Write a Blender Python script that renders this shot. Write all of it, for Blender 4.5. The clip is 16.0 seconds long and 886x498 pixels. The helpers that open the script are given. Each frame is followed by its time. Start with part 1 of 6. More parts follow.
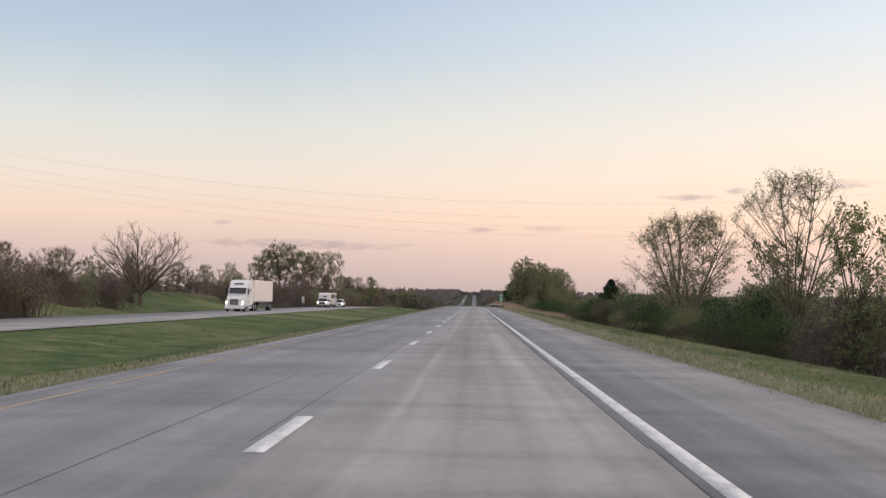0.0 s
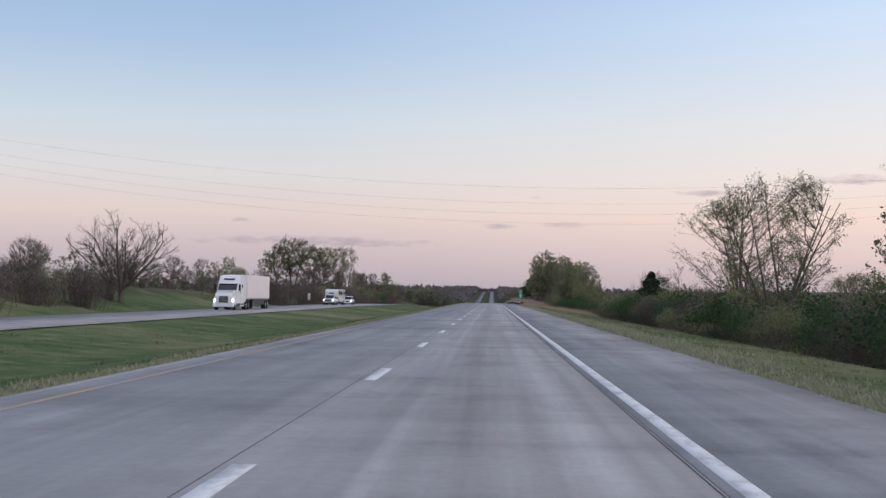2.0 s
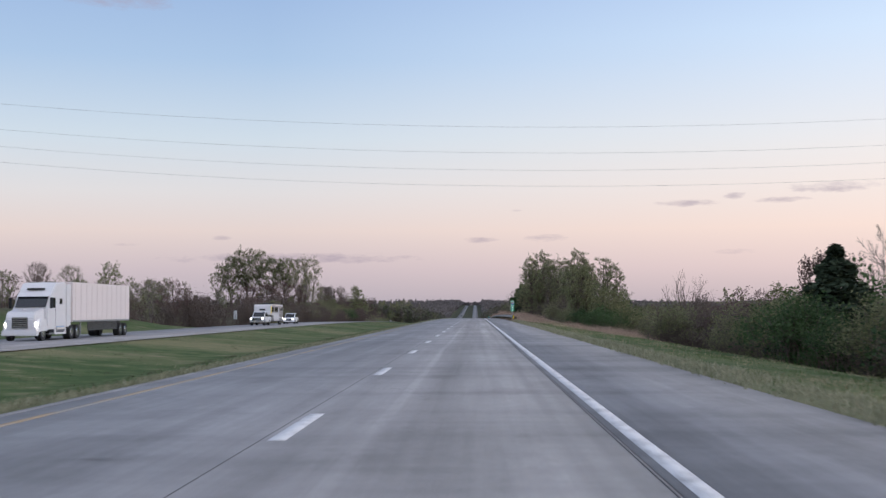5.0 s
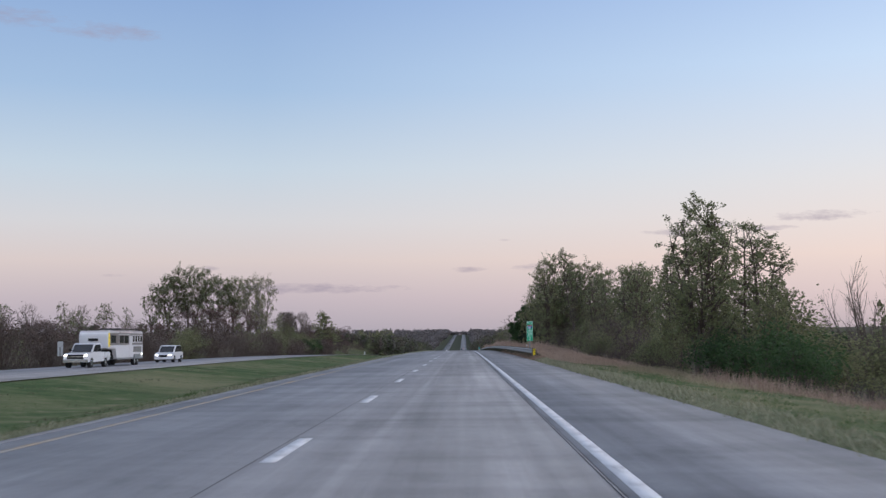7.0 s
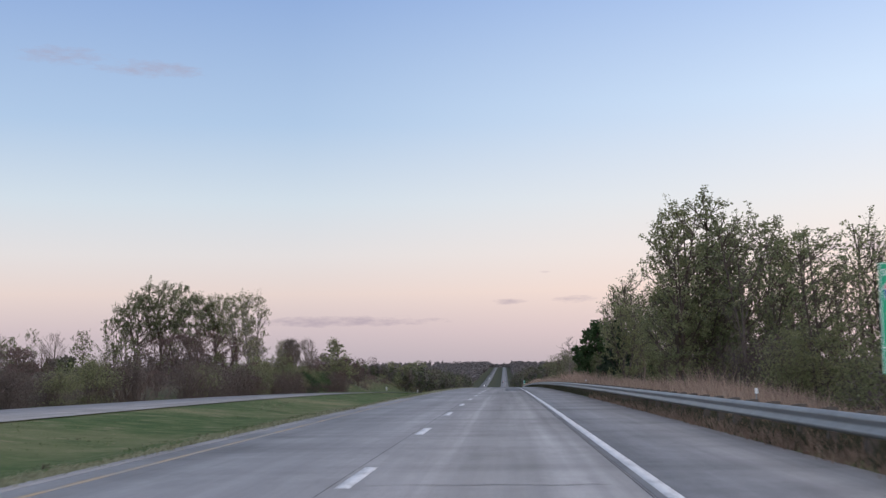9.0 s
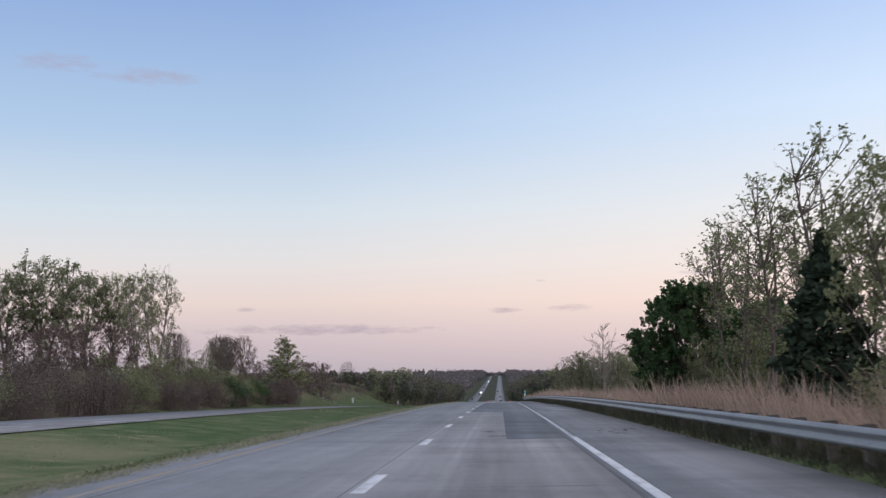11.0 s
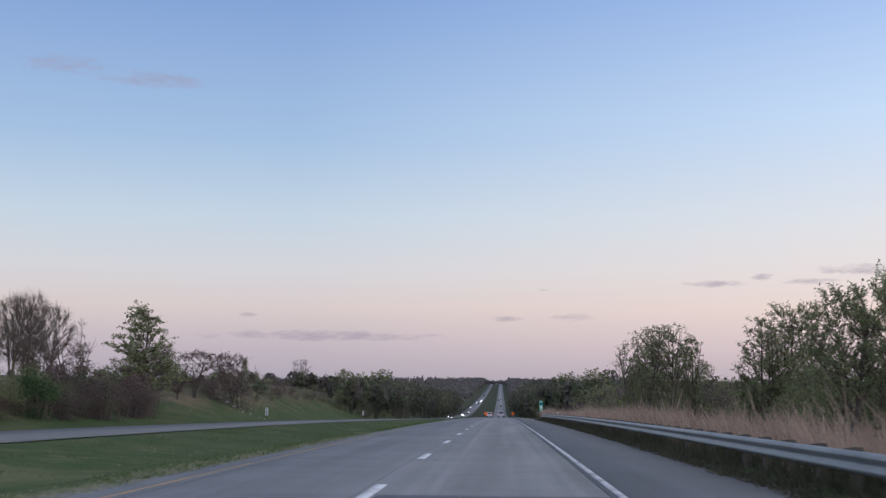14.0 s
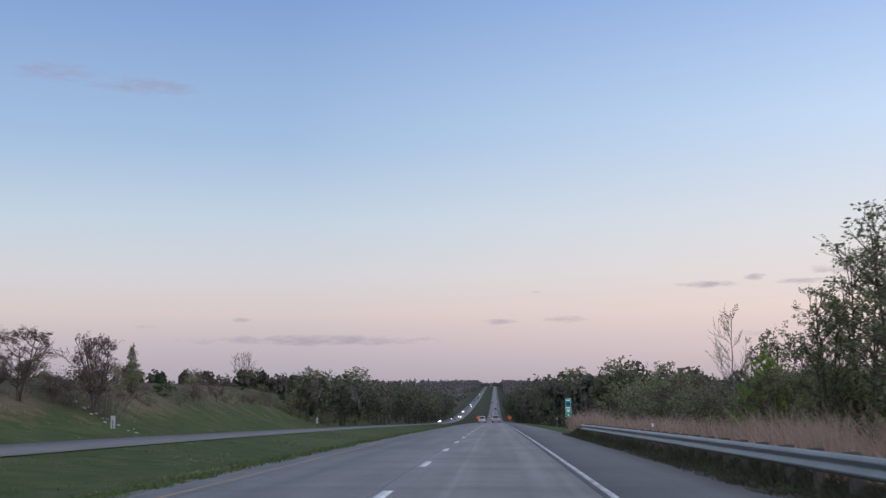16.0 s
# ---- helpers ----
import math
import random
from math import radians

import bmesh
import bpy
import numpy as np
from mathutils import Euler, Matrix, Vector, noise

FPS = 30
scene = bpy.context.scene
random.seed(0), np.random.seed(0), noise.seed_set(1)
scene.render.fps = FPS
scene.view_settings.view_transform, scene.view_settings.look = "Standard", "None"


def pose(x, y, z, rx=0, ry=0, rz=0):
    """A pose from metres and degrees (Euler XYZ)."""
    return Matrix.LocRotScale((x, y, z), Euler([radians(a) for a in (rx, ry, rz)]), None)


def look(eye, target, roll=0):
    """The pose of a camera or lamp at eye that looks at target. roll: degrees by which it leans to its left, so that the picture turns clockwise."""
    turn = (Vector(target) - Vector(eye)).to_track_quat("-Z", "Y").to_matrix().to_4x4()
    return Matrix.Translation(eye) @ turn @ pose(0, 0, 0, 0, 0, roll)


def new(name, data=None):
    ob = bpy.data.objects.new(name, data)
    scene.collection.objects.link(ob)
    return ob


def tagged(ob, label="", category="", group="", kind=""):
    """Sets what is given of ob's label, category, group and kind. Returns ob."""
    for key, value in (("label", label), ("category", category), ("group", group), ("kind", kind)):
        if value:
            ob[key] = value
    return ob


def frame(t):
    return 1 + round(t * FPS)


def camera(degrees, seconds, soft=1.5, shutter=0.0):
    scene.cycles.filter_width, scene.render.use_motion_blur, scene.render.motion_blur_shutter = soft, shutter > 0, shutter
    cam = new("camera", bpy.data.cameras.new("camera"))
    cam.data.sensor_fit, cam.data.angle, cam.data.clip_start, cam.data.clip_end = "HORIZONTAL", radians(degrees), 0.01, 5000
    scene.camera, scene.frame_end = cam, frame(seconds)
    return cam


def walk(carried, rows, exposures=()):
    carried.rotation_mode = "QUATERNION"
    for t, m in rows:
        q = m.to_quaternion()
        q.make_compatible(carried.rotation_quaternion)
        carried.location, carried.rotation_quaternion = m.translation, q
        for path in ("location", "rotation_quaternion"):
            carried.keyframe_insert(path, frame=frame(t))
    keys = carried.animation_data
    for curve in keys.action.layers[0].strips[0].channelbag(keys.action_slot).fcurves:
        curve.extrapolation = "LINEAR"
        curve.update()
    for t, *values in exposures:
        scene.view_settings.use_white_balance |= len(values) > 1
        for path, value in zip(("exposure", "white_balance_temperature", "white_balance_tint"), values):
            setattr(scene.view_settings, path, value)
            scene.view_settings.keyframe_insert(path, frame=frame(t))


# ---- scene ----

# ---------------------------------------------------------------- road profile
SLOPE_AT = (-60, 20, 80, 140, 200, 260, 320, 380, 440, 500, 560, 620, 700, 900, 1150, 1300, 1500, 1700, 2200, 2770, 3600, 5200)
SLOPE = (-.7, -.74, -.82, -.79, -.75, -.70, -.74, -.97, -1.32, -1.74, -2.19, -2.5, -2.8, -3.0, -3.0, -2.2, -.9, 0, .55, .85, .9, .3)
_ys = np.arange(-60.0, 5200.0, 4.0)
_sl = np.interp(_ys, SLOPE_AT, SLOPE) / 100
_zs = np.concatenate([[0.0], np.cumsum((_sl[1:] + _sl[:-1]) * 2.0)])
_zs -= np.interp(0, _ys, _zs)


def road_z(y):
    """Height of the pavement along the highway."""
    return np.interp(y, _ys, _zs)


# ---------------------------------------------------------------- camera
cam = camera(40.6, 16.0, soft=1.4, shutter=0.14)
EYE = 1.27
# seconds, across, along, yaw to the left, pitch up, roll
PATH = [
    (0.0, -0.06, 109.40, 1.55, 2.02, 0.97),
    (0.5, 0.04, 112.90, 1.46, 1.86, 0.47),
    (1.0, 0.03, 118.10, 1.92, 1.67, 0.53),
    (1.5, -0.02, 121.90, 2.20, 1.72, 0.82),
    (2.0, -0.03, 125.60, 2.38, 1.85, 0.81),
    (2.5, -0.04, 130.80, 2.33, 1.96, 0.49),
    (3.0, -0.00, 135.10, 1.95, 2.11, 0.14),
    (3.5, -0.05, 139.20, 1.78, 1.82, -0.07),
    (4.0, 0.15, 144.40, 1.76, 1.94, -0.50),
    (4.2, 0.15, 151.40, 1.74, 1.99, -0.49),
    (4.4, 0.14, 158.85, 1.72, 2.06, -0.47),
    (4.8, 0.13, 173.30, 1.61, 2.36, -0.38),
    (5.4, 0.10, 194.98, 1.39, 2.95, -0.21),
    (6.0, 0.08, 216.66, 1.20, 3.48, -0.06),
    (6.5, 0.07, 234.73, 1.13, 3.66, -0.01),
    (7.0, 0.23, 252.79, 0.96, 3.96, -0.55),
    (7.5, 0.17, 270.84, 0.84, 4.31, -0.88),
    (8.0, 0.10, 288.90, 1.01, 4.66, -1.03),
    (8.5, 0.00, 306.95, 1.38, 5.03, -1.05),
    (9.0, 0.01, 325.01, 2.86, 5.53, -0.80),
    (9.8, -0.04, 353.90, 2.76, 5.68, -0.72),
    (10.6, -0.08, 382.79, 2.67, 5.83, -0.65),
    (11.5, -0.14, 415.29, 2.56, 5.99, -0.56),
    (12.0, -0.13, 433.35, 2.39, 5.73, -0.50),
    (12.5, -0.13, 451.40, 2.45, 5.71, -0.28),
    (13.0, -0.05, 469.46, 2.61, 5.89, -0.02),
    (13.5, -0.05, 487.51, 2.77, 6.14, 0.22),
    (14.0, 0.01, 505.57, 2.79, 6.30, 0.32),
    (14.5, -0.00, 523.63, 2.65, 6.40, 0.22),
    (15.0, -0.02, 541.68, 2.57, 6.38, -0.09),
    (15.5, 0.01, 559.74, 2.46, 6.46, -0.40),
    (16.0, -0.08, 577.80, 2.44, 6.46, -0.36),
]


def eye_pose(x, y, yaw, pitch, roll):
    e = Vector((x, y, float(road_z(y)) + EYE))
    a, b = radians(yaw), radians(pitch)
    ahead = Vector((-math.sin(a) * math.cos(b), math.cos(a) * math.cos(b), math.sin(b)))
    return look(e, e + ahead * 10, roll)


walk(cam, [(t, eye_pose(x, y, yaw, pitch, roll)) for t, x, y, yaw, pitch, roll in PATH],
     exposures=[(0.0, 0.12, 7700, 11), (1.0, 0.02, 6750, 10), (2.0, -0.04, 6400, 10), (2.5, -0.06, 6350, 10), (3.0, 0.0, 6500, 10), (4.0, 0.06, 6450, 10), (7.0, -0.13, 6150, 9), (9.0, 0.03, 6450, 10),
                (12.0, 0.06, 6450, 10), (13.0, -0.06, 6150, 9), (14.5, -0.15, 6050, 9), (16.0, -0.16, 6100, 9)])


# ---------------------------------------------------------------- node helpers
def tree_of(mat_or_world):
    mat_or_world.use_nodes = True
    t = mat_or_world.node_tree
    t.nodes.clear()
    return t


def node(t, kind, **values):
    n = t.nodes.new(kind)
    for k, v in values.items():
        if k in n.inputs:
            n.inputs[k].default_value = v
    return n


def maths(t, op, a, b=None, clamp=False):
    n = t.nodes.new("ShaderNodeMath")
    n.operation = op
    n.use_clamp = clamp
    for i, v in enumerate((a, b)):
        if v is None:
            continue
        if isinstance(v, (int, float)):
            n.inputs[i].default_value = v
        else:
            t.links.new(v, n.inputs[i])
    return n.outputs[0]


def mix(t, fac, a, b, blend="MIX"):
    n = t.nodes.new("ShaderNodeMix")
    n.data_type = "RGBA"
    n.blend_type = blend
    for i, v in ((0, fac), (6, a), (7, b)):
        if isinstance(v, (int, float)):
            n.inputs[i].default_value = v
        elif isinstance(v, tuple):
            n.inputs[i].default_value = (*v, 1) if len(v) == 3 else v
        else:
            t.links.new(v, n.inputs[i])
    return n.outputs[2]


def ramp(t, fac, stops, interp="LINEAR"):
    n = t.nodes.new("ShaderNodeValToRGB")
    n.color_ramp.interpolation = interp
    e = n.color_ramp.elements
    while len(e) < len(stops):
        e.new(0.5)
    for el, (p, c) in zip(e, stops):
        el.position = p
        el.color = (*c, 1) if isinstance(c, tuple) else (c, c, c, 1)
    t.links.new(fac, n.inputs[0])
    return n.outputs[0]


def noise_tex(t, vec, scale, detail=4.0, rough=0.6):
    n = node(t, "ShaderNodeTexNoise", Scale=scale, Detail=detail, Roughness=rough)
    if vec is not None:
        t.links.new(vec, n.inputs["Vector"])
    return n.outputs[0]


# ---------------------------------------------------------------- dusk sky
world = bpy.data.worlds.new("dusk_sky")
scene.world = world
wt = tree_of(world)
tc = wt.nodes.new("ShaderNodeTexCoord")
sep = wt.nodes.new("ShaderNodeSeparateXYZ")
wt.links.new(tc.outputs["Generated"], sep.inputs[0])
DX, DY, DZ = sep.outputs
elev = maths(wt, "ARCSINE", DZ)
azim = maths(wt, "ARCTAN2", DX, DY)
lift = maths(wt, "ADD", maths(wt, "MULTIPLY", elev, 1.25), 0.05)
facing = ramp(wt, lift, [
    (0.00, (0.16, 0.14, 0.16)), (0.05, (0.48, 0.42, 0.47)), (0.085, (0.62, 0.515, 0.54)), (0.125, (0.79, 0.655, 0.61)),
    (0.165, (0.76, 0.725, 0.72)), (0.22, (0.64, 0.72, 0.79)), (0.30, (0.435, 0.58, 0.78)), (0.45, (0.26, 0.395, 0.69)),
    (0.70, (0.38, 0.42, 0.54)), (1.00, (0.40, 0.42, 0.52))])
sunset = ramp(wt, lift, [
    (0.00, (0.16, 0.13, 0.12)), (0.05, (0.66, 0.51, 0.51)), (0.085, (0.92, 0.69, 0.63)), (0.125, (1.06, 0.81, 0.69)), (0.20, (1.00, 0.90, 0.84)),
    (0.32, (0.80, 0.92, 1.07)), (0.45, (0.50, 0.66, 0.98)), (0.70, (0.44, 0.46, 0.55)), (1.00, (0.40, 0.42, 0.52))])
west = maths(wt, "MULTIPLY", maths(wt, "ADD", azim, 0.17), 1.32, clamp=True)
sky = mix(wt, west, facing, sunset)
# the bright western sky, beside and behind the right shoulder
side = node(wt, "ShaderNodeMapRange")
wt.links.new(DX, side.inputs[0])
side.inputs[1].default_value, side.inputs[2].default_value, side.inputs[3].default_value, side.inputs[4].default_value = 0.42, 0.95, 1.0, 2.6
side.interpolation_type = "SMOOTHSTEP"
high = node(wt, "ShaderNodeMapRange")
wt.links.new(DZ, high.inputs[0])
high.inputs[1].default_value, high.inputs[2].default_value, high.inputs[3].default_value, high.inputs[4].default_value = 0.34, 0.75, 1.0, 1.15
east = node(wt, "ShaderNodeMapRange")
wt.links.new(DX, east.inputs[0])
east.inputs[1].default_value, east.inputs[2].default_value, east.inputs[3].default_value, east.inputs[4].default_value = -0.42, -0.9, 1.0, 1.7
back = node(wt, "ShaderNodeMapRange")
wt.links.new(DY, back.inputs[0])
back.inputs[1].default_value, back.inputs[2].default_value, back.inputs[3].default_value, back.inputs[4].default_value = 0.3, -0.5, 1.0, 1.75
glow = maths(wt, "MULTIPLY", maths(wt, "MULTIPLY", side.outputs[0], high.outputs[0]), maths(wt, "MULTIPLY", east.outputs[0], back.outputs[0]))
sky = mix(wt, 1.0, sky, glow, "MULTIPLY")
# thin evening clouds: azimuth, elevation, half width, half height, strength
CLOUDS = [
    (0.004, 0.052, 0.018, 0.0028, 0.6), (0.059, 0.053, 0.020, 0.0036, 0.45), (-0.150, 0.037, 0.112, 0.0050, 0.62),
    (-0.210, 0.054, 0.011, 0.0022, 0.45), (-0.285, 0.048, 0.012, 0.0018, 0.35), (0.176, 0.080, 0.030, 0.0032, 0.60),
    (0.213, 0.085, 0.010, 0.0032, 0.55), (0.250, 0.081, 0.024, 0.0030, 0.5), (0.290, 0.090, 0.040, 0.0050, 0.55), (0.212, 0.040, 0.020, 0.0028, 0.3),
    (-0.362, 0.249, 0.040, 0.0085, 0.40), (-0.290, 0.242, 0.050, 0.0080, 0.44), (0.034, 0.076, 0.006, 0.0012, 0.3)]
spread = wt.nodes.new("ShaderNodeCombineXYZ")
wt.links.new(maths(wt, "MULTIPLY", azim, 55.0), spread.inputs[0])
wt.links.new(maths(wt, "MULTIPLY", elev, 190.0), spread.inputs[1])
wobble = noise_tex(wt, spread.outputs[0], 1.0, 6.0, 0.65)
shift = maths(wt, "MULTIPLY", maths(wt, "SUBTRACT", wobble, 0.55), 3.4)
cover = None
for az, el, wide, high, strength in CLOUDS:
    a = maths(wt, "POWER", maths(wt, "ABSOLUTE", maths(wt, "DIVIDE", maths(wt, "SUBTRACT", azim, az), wide)), 2.0)
    b = maths(wt, "POWER", maths(wt, "ABSOLUTE", maths(wt, "DIVIDE", maths(wt, "SUBTRACT", elev, el), high)), 2.0)
    d = maths(wt, "SUBTRACT", maths(wt, "ADD", 1.0, shift), maths(wt, "ADD", a, b))
    c = maths(wt, "MULTIPLY", maths(wt, "MULTIPLY", d, 0.9, clamp=True), strength)
    cover = c if cover is None else maths(wt, "MAXIMUM", cover, c)
sky = mix(wt, cover, sky, (0.40, 0.33, 0.40))
bg = wt.nodes.new("ShaderNodeBackground")
wt.links.new(sky, bg.inputs[0])
bg.inputs[1].default_value = 1.0
wt.links.new(bg.outputs[0], wt.nodes.new("ShaderNodeOutputWorld").inputs[0])

# afterglow of the sun that has just set to the west
sun = new("sun", bpy.data.lights.new("sun", "SUN"))
sun.data.energy, sun.data.angle, sun.data.color = 0.4, radians(35), (1.0, 0.78, 0.64)
sun.matrix_world = look((400, 150, 220), (0, 300, 0))


# ---------------------------------------------------------------- materials
def surface(name, colour, rough=0.8, metal=0.0, bump=0.0, bump_scale=30.0, spec=0.3, thin=0.0, vary=1.0):
    """A material whose colour comes from colour(tree, object coordinates), or is one tuple varied by noise."""
    m = bpy.data.materials.new(name)
    t = tree_of(m)
    co = t.nodes.new("ShaderNodeTexCoord").outputs["Object"]
    p = node(t, "ShaderNodeBsdfPrincipled", Roughness=rough, Metallic=metal)
    p.inputs["Specular IOR Level"].default_value = spec
    if callable(colour):
        c = colour(t, co)
    else:
        n = noise_tex(t, co, 6.0)
        dark = tuple(v * (1 - 0.18 * vary) for v in colour)
        light = tuple(min(v * (1 + 0.14 * vary), 1.0) for v in colour)
        c = ramp(t, n, [(0.3, dark), (0.7, light)])
    t.links.new(c, p.inputs["Base Color"])
    if bump:
        b = node(t, "ShaderNodeBump", Strength=bump, Distance=0.05)
        t.links.new(noise_tex(t, co, bump_scale), b.inputs["Height"])
        t.links.new(b.outputs[0], p.inputs["Normal"])
    out = p.outputs[0]
    if thin:
        tr = t.nodes.new("ShaderNodeBsdfTranslucent")
        t.links.new(c, tr.inputs[0])
        mx = node(t, "ShaderNodeMixShader")
        mx.inputs[0].default_value = thin
        t.links.new(out, mx.inputs[1])
        t.links.new(tr.outputs[0], mx.inputs[2])
        out = mx.outputs[0]
    t.links.new(out, t.nodes.new("ShaderNodeOutputMaterial").inputs[0])
    return m


def stretched(t, co, sx, sy, sz=1.0):
    n = t.nodes.new("ShaderNodeMapping")
    n.inputs["Scale"].default_value = (sx, sy, sz)
    t.links.new(co, n.inputs[0])
    return n.outputs[0]


def concrete_colour(base, darken=0.48, paling=0.0, bars=0.0):
    def colour(t, co):
        streaks = noise_tex(t, stretched(t, co, 1.4, 0.03), 1.0, 5.0, 0.65)
        patches = noise_tex(t, stretched(t, co, 0.25, 0.10), 1.0, 4.0, 0.6)
        cross = noise_tex(t, stretched(t, co, 0.10, 0.45), 1.0, 4.0, 0.6)
        grain = noise_tex(t, co, 9.0, 6.0, 0.8)
        c = ramp(t, streaks, [(0.28, tuple(v * 0.78 for v in base)), (0.5, base), (0.74, tuple(v * 1.28 for v in base))])
        c = mix(t, 0.55, c, ramp(t, patches, [(0.3, 0.72), (0.7, 1.22)]), "MULTIPLY")
        c = mix(t, 0.45, c, ramp(t, cross, [(0.34, 0.55), (0.52, 1.0), (0.75, 1.15)]), "MULTIPLY")
        blotch = noise_tex(t, stretched(t, co, 0.55, 0.30), 1.0, 6.0, 0.7)
        c = mix(t, 0.40, c, ramp(t, blotch, [(0.36, 0.62), (0.48, 1.0), (0.60, 1.0), (0.70, 1.25)]), "MULTIPLY")
        sx = t.nodes.new("ShaderNodeSeparateXYZ")
        t.links.new(co, sx.inputs[0])
        swerve = maths(t, "MULTIPLY", maths(t, "SUBTRACT", noise_tex(t, stretched(t, co, 0.0, 0.02), 1.0, 3.0), 0.5), 0.5)
        # pavement tone darkens gradually past 395 m along the road
        darker = maths(t, "MULTIPLY", maths(t, "SUBTRACT", sx.outputs[1], 395.0), 0.0085, clamp=True)
        c = mix(t, maths(t, "MULTIPLY", darker, darken), c, (0.094, 0.097, 0.098))
        for at, wide, gain in ((-0.92, 0.10, 0.16), (0.72, 0.30, 0.20), (-0.25, 0.45, -0.10), (1.20, 0.12, 0.12), (-4.4, 0.35, 0.10)):
            u = maths(t, "DIVIDE", maths(t, "SUBTRACT", maths(t, "ADD", sx.outputs[0], swerve), at), wide)
            band = maths(t, "MAXIMUM", maths(t, "SUBTRACT", 1.0, maths(t, "MULTIPLY", u, u)), 0.0)
            blot = noise_tex(t, stretched(t, co, 0.8, 0.12), 1.0, 5.0, 0.7)
            f = maths(t, "ADD", 1.0, maths(t, "MULTIPLY", maths(t, "MULTIPLY", band, gain * 2.0), blot))
            c = mix(t, 1.0, c, f, "MULTIPLY")
        near = maths(t, "MULTIPLY", maths(t, "SUBTRACT", sx.outputs[1], 455.0), 0.12, clamp=True)
        past = maths(t, "MULTIPLY", maths(t, "SUBTRACT", 494.0, sx.outputs[1]), 0.06, clamp=True)
        span = maths(t, "MULTIPLY", near, past)
        if paling:
            # pale blotches on the shoulder beside the patched lane
            pale_spots = ramp(t, noise_tex(t, stretched(t, co, 0.45, 0.16), 1.0, 5.0, 0.62), [(0.47, 0.0), (0.66, 1.0)])
            c = mix(t, maths(t, "MULTIPLY", maths(t, "MULTIPLY", span, paling), pale_spots), c, (0.30, 0.305, 0.315))
        if bars:
            # scraped ridges across the patch
            ridge = ramp(t, noise_tex(t, stretched(t, co, 0.10, 0.85), 1.0, 4.0, 0.7), [(0.50, 0.0), (0.60, 0.6), (0.72, 1.0)])
            c = mix(t, maths(t, "MULTIPLY", maths(t, "MULTIPLY", span, bars), ridge), c, (0.27, 0.275, 0.285))
            slick = ramp(t, noise_tex(t, stretched(t, co, 0.12, 0.6), 1.0, 3.0, 0.6), [(0.36, 0.55), (0.5, 1.0)])
            c = mix(t, bars, c, slick, "MULTIPLY")
        return mix(t, 0.35, c, ramp(t, grain, [(0.3, 0.7), (0.7, 1.25)]), "MULTIPLY")
    return colour


def soil_colour(t, co):
    big = noise_tex(t, co, 0.05, 5.0, 0.6)
    mid = noise_tex(t, co, 0.45, 5.0, 0.65)
    fine = noise_tex(t, co, 5.0, 6.0, 0.7)
    c = ramp(t, mid, [(0.30, (0.038, 0.064, 0.020)), (0.47, (0.056, 0.090, 0.029)), (0.58, (0.090, 0.110, 0.046)), (0.72, (0.20, 0.17, 0.105))])
    c = mix(t, ramp(t, big, [(0.47, 0.0), (0.64, 0.75)]), c, (0.190, 0.172, 0.092))
    # leaf litter under the woods, away from the mown verges
    sx = t.nodes.new("ShaderNodeSeparateXYZ")
    t.links.new(co, sx.inputs[0])
    off = maths(t, "ABSOLUTE", maths(t, "ADD", sx.outputs[0], 15.0))
    wood = maths(t, "MULTIPLY", maths(t, "SUBTRACT", maths(t, "ADD", off, maths(t, "MULTIPLY", big, 14.0)), 40.0), 0.15, clamp=True)
    # grass tone deepens past 470 m and dulls past 900 m
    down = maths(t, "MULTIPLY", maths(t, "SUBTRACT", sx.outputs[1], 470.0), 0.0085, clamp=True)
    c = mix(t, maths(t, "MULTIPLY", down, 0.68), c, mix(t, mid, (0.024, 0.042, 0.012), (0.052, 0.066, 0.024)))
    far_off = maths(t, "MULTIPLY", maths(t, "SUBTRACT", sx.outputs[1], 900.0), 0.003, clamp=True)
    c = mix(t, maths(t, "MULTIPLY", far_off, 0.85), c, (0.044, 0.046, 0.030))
    # unmown prairie on the cut bank and beyond
    dry = maths(t, "MULTIPLY", maths(t, "SUBTRACT", maths(t, "ADD", maths(t, "MULTIPLY", sx.outputs[0], -1.0), maths(t, "MULTIPLY", mid, 16.0)), 52.5), 0.16, clamp=True)
    c = mix(t, dry, c, ramp(t, noise_tex(t, co, 0.11, 5.0, 0.65), [(0.40, (0.032, 0.050, 0.017)), (0.50, (0.052, 0.066, 0.026)), (0.58, (0.120, 0.092, 0.056)), (0.72, (0.170, 0.125, 0.080))]))
    floor = ramp(t, noise_tex(t, co, 0.035, 6.0, 0.65), [(0.35, (0.045, 0.052, 0.026)), (0.50, (0.075, 0.066, 0.042)), (0.62, (0.110, 0.092, 0.060)), (0.72, (0.060, 0.078, 0.030))])
    c = mix(t, wood, c, floor)
    ragged = maths(t, "MULTIPLY", maths(t, "SUBTRACT", mid, 0.5), 0.9)
    no_rail = maths(t, "MULTIPLY", maths(t, "SUBTRACT", 336.0, sx.outputs[1]), 0.2, clamp=True)
    mown = maths(t, "MULTIPLY", maths(t, "SUBTRACT", 545.0, sx.outputs[1]), 0.06, clamp=True)
    for at, half, kept in ((-6.42, 0.40, mown), (4.85, 0.36, no_rail)):
        u = maths(t, "DIVIDE", maths(t, "ABSOLUTE", maths(t, "SUBTRACT", maths(t, "ADD", sx.outputs[0], ragged), at)), half)
        lip = maths(t, "MULTIPLY", maths(t, "SUBTRACT", 1.25, u), 2.0, clamp=True)
        c = mix(t, maths(t, "MULTIPLY", maths(t, "MULTIPLY", lip, 0.6), kept), c, (0.185, 0.182, 0.108))
    return mix(t, 0.6, c, ramp(t, fine, [(0.25, 0.55), (0.75, 1.35)]), "MULTIPLY")


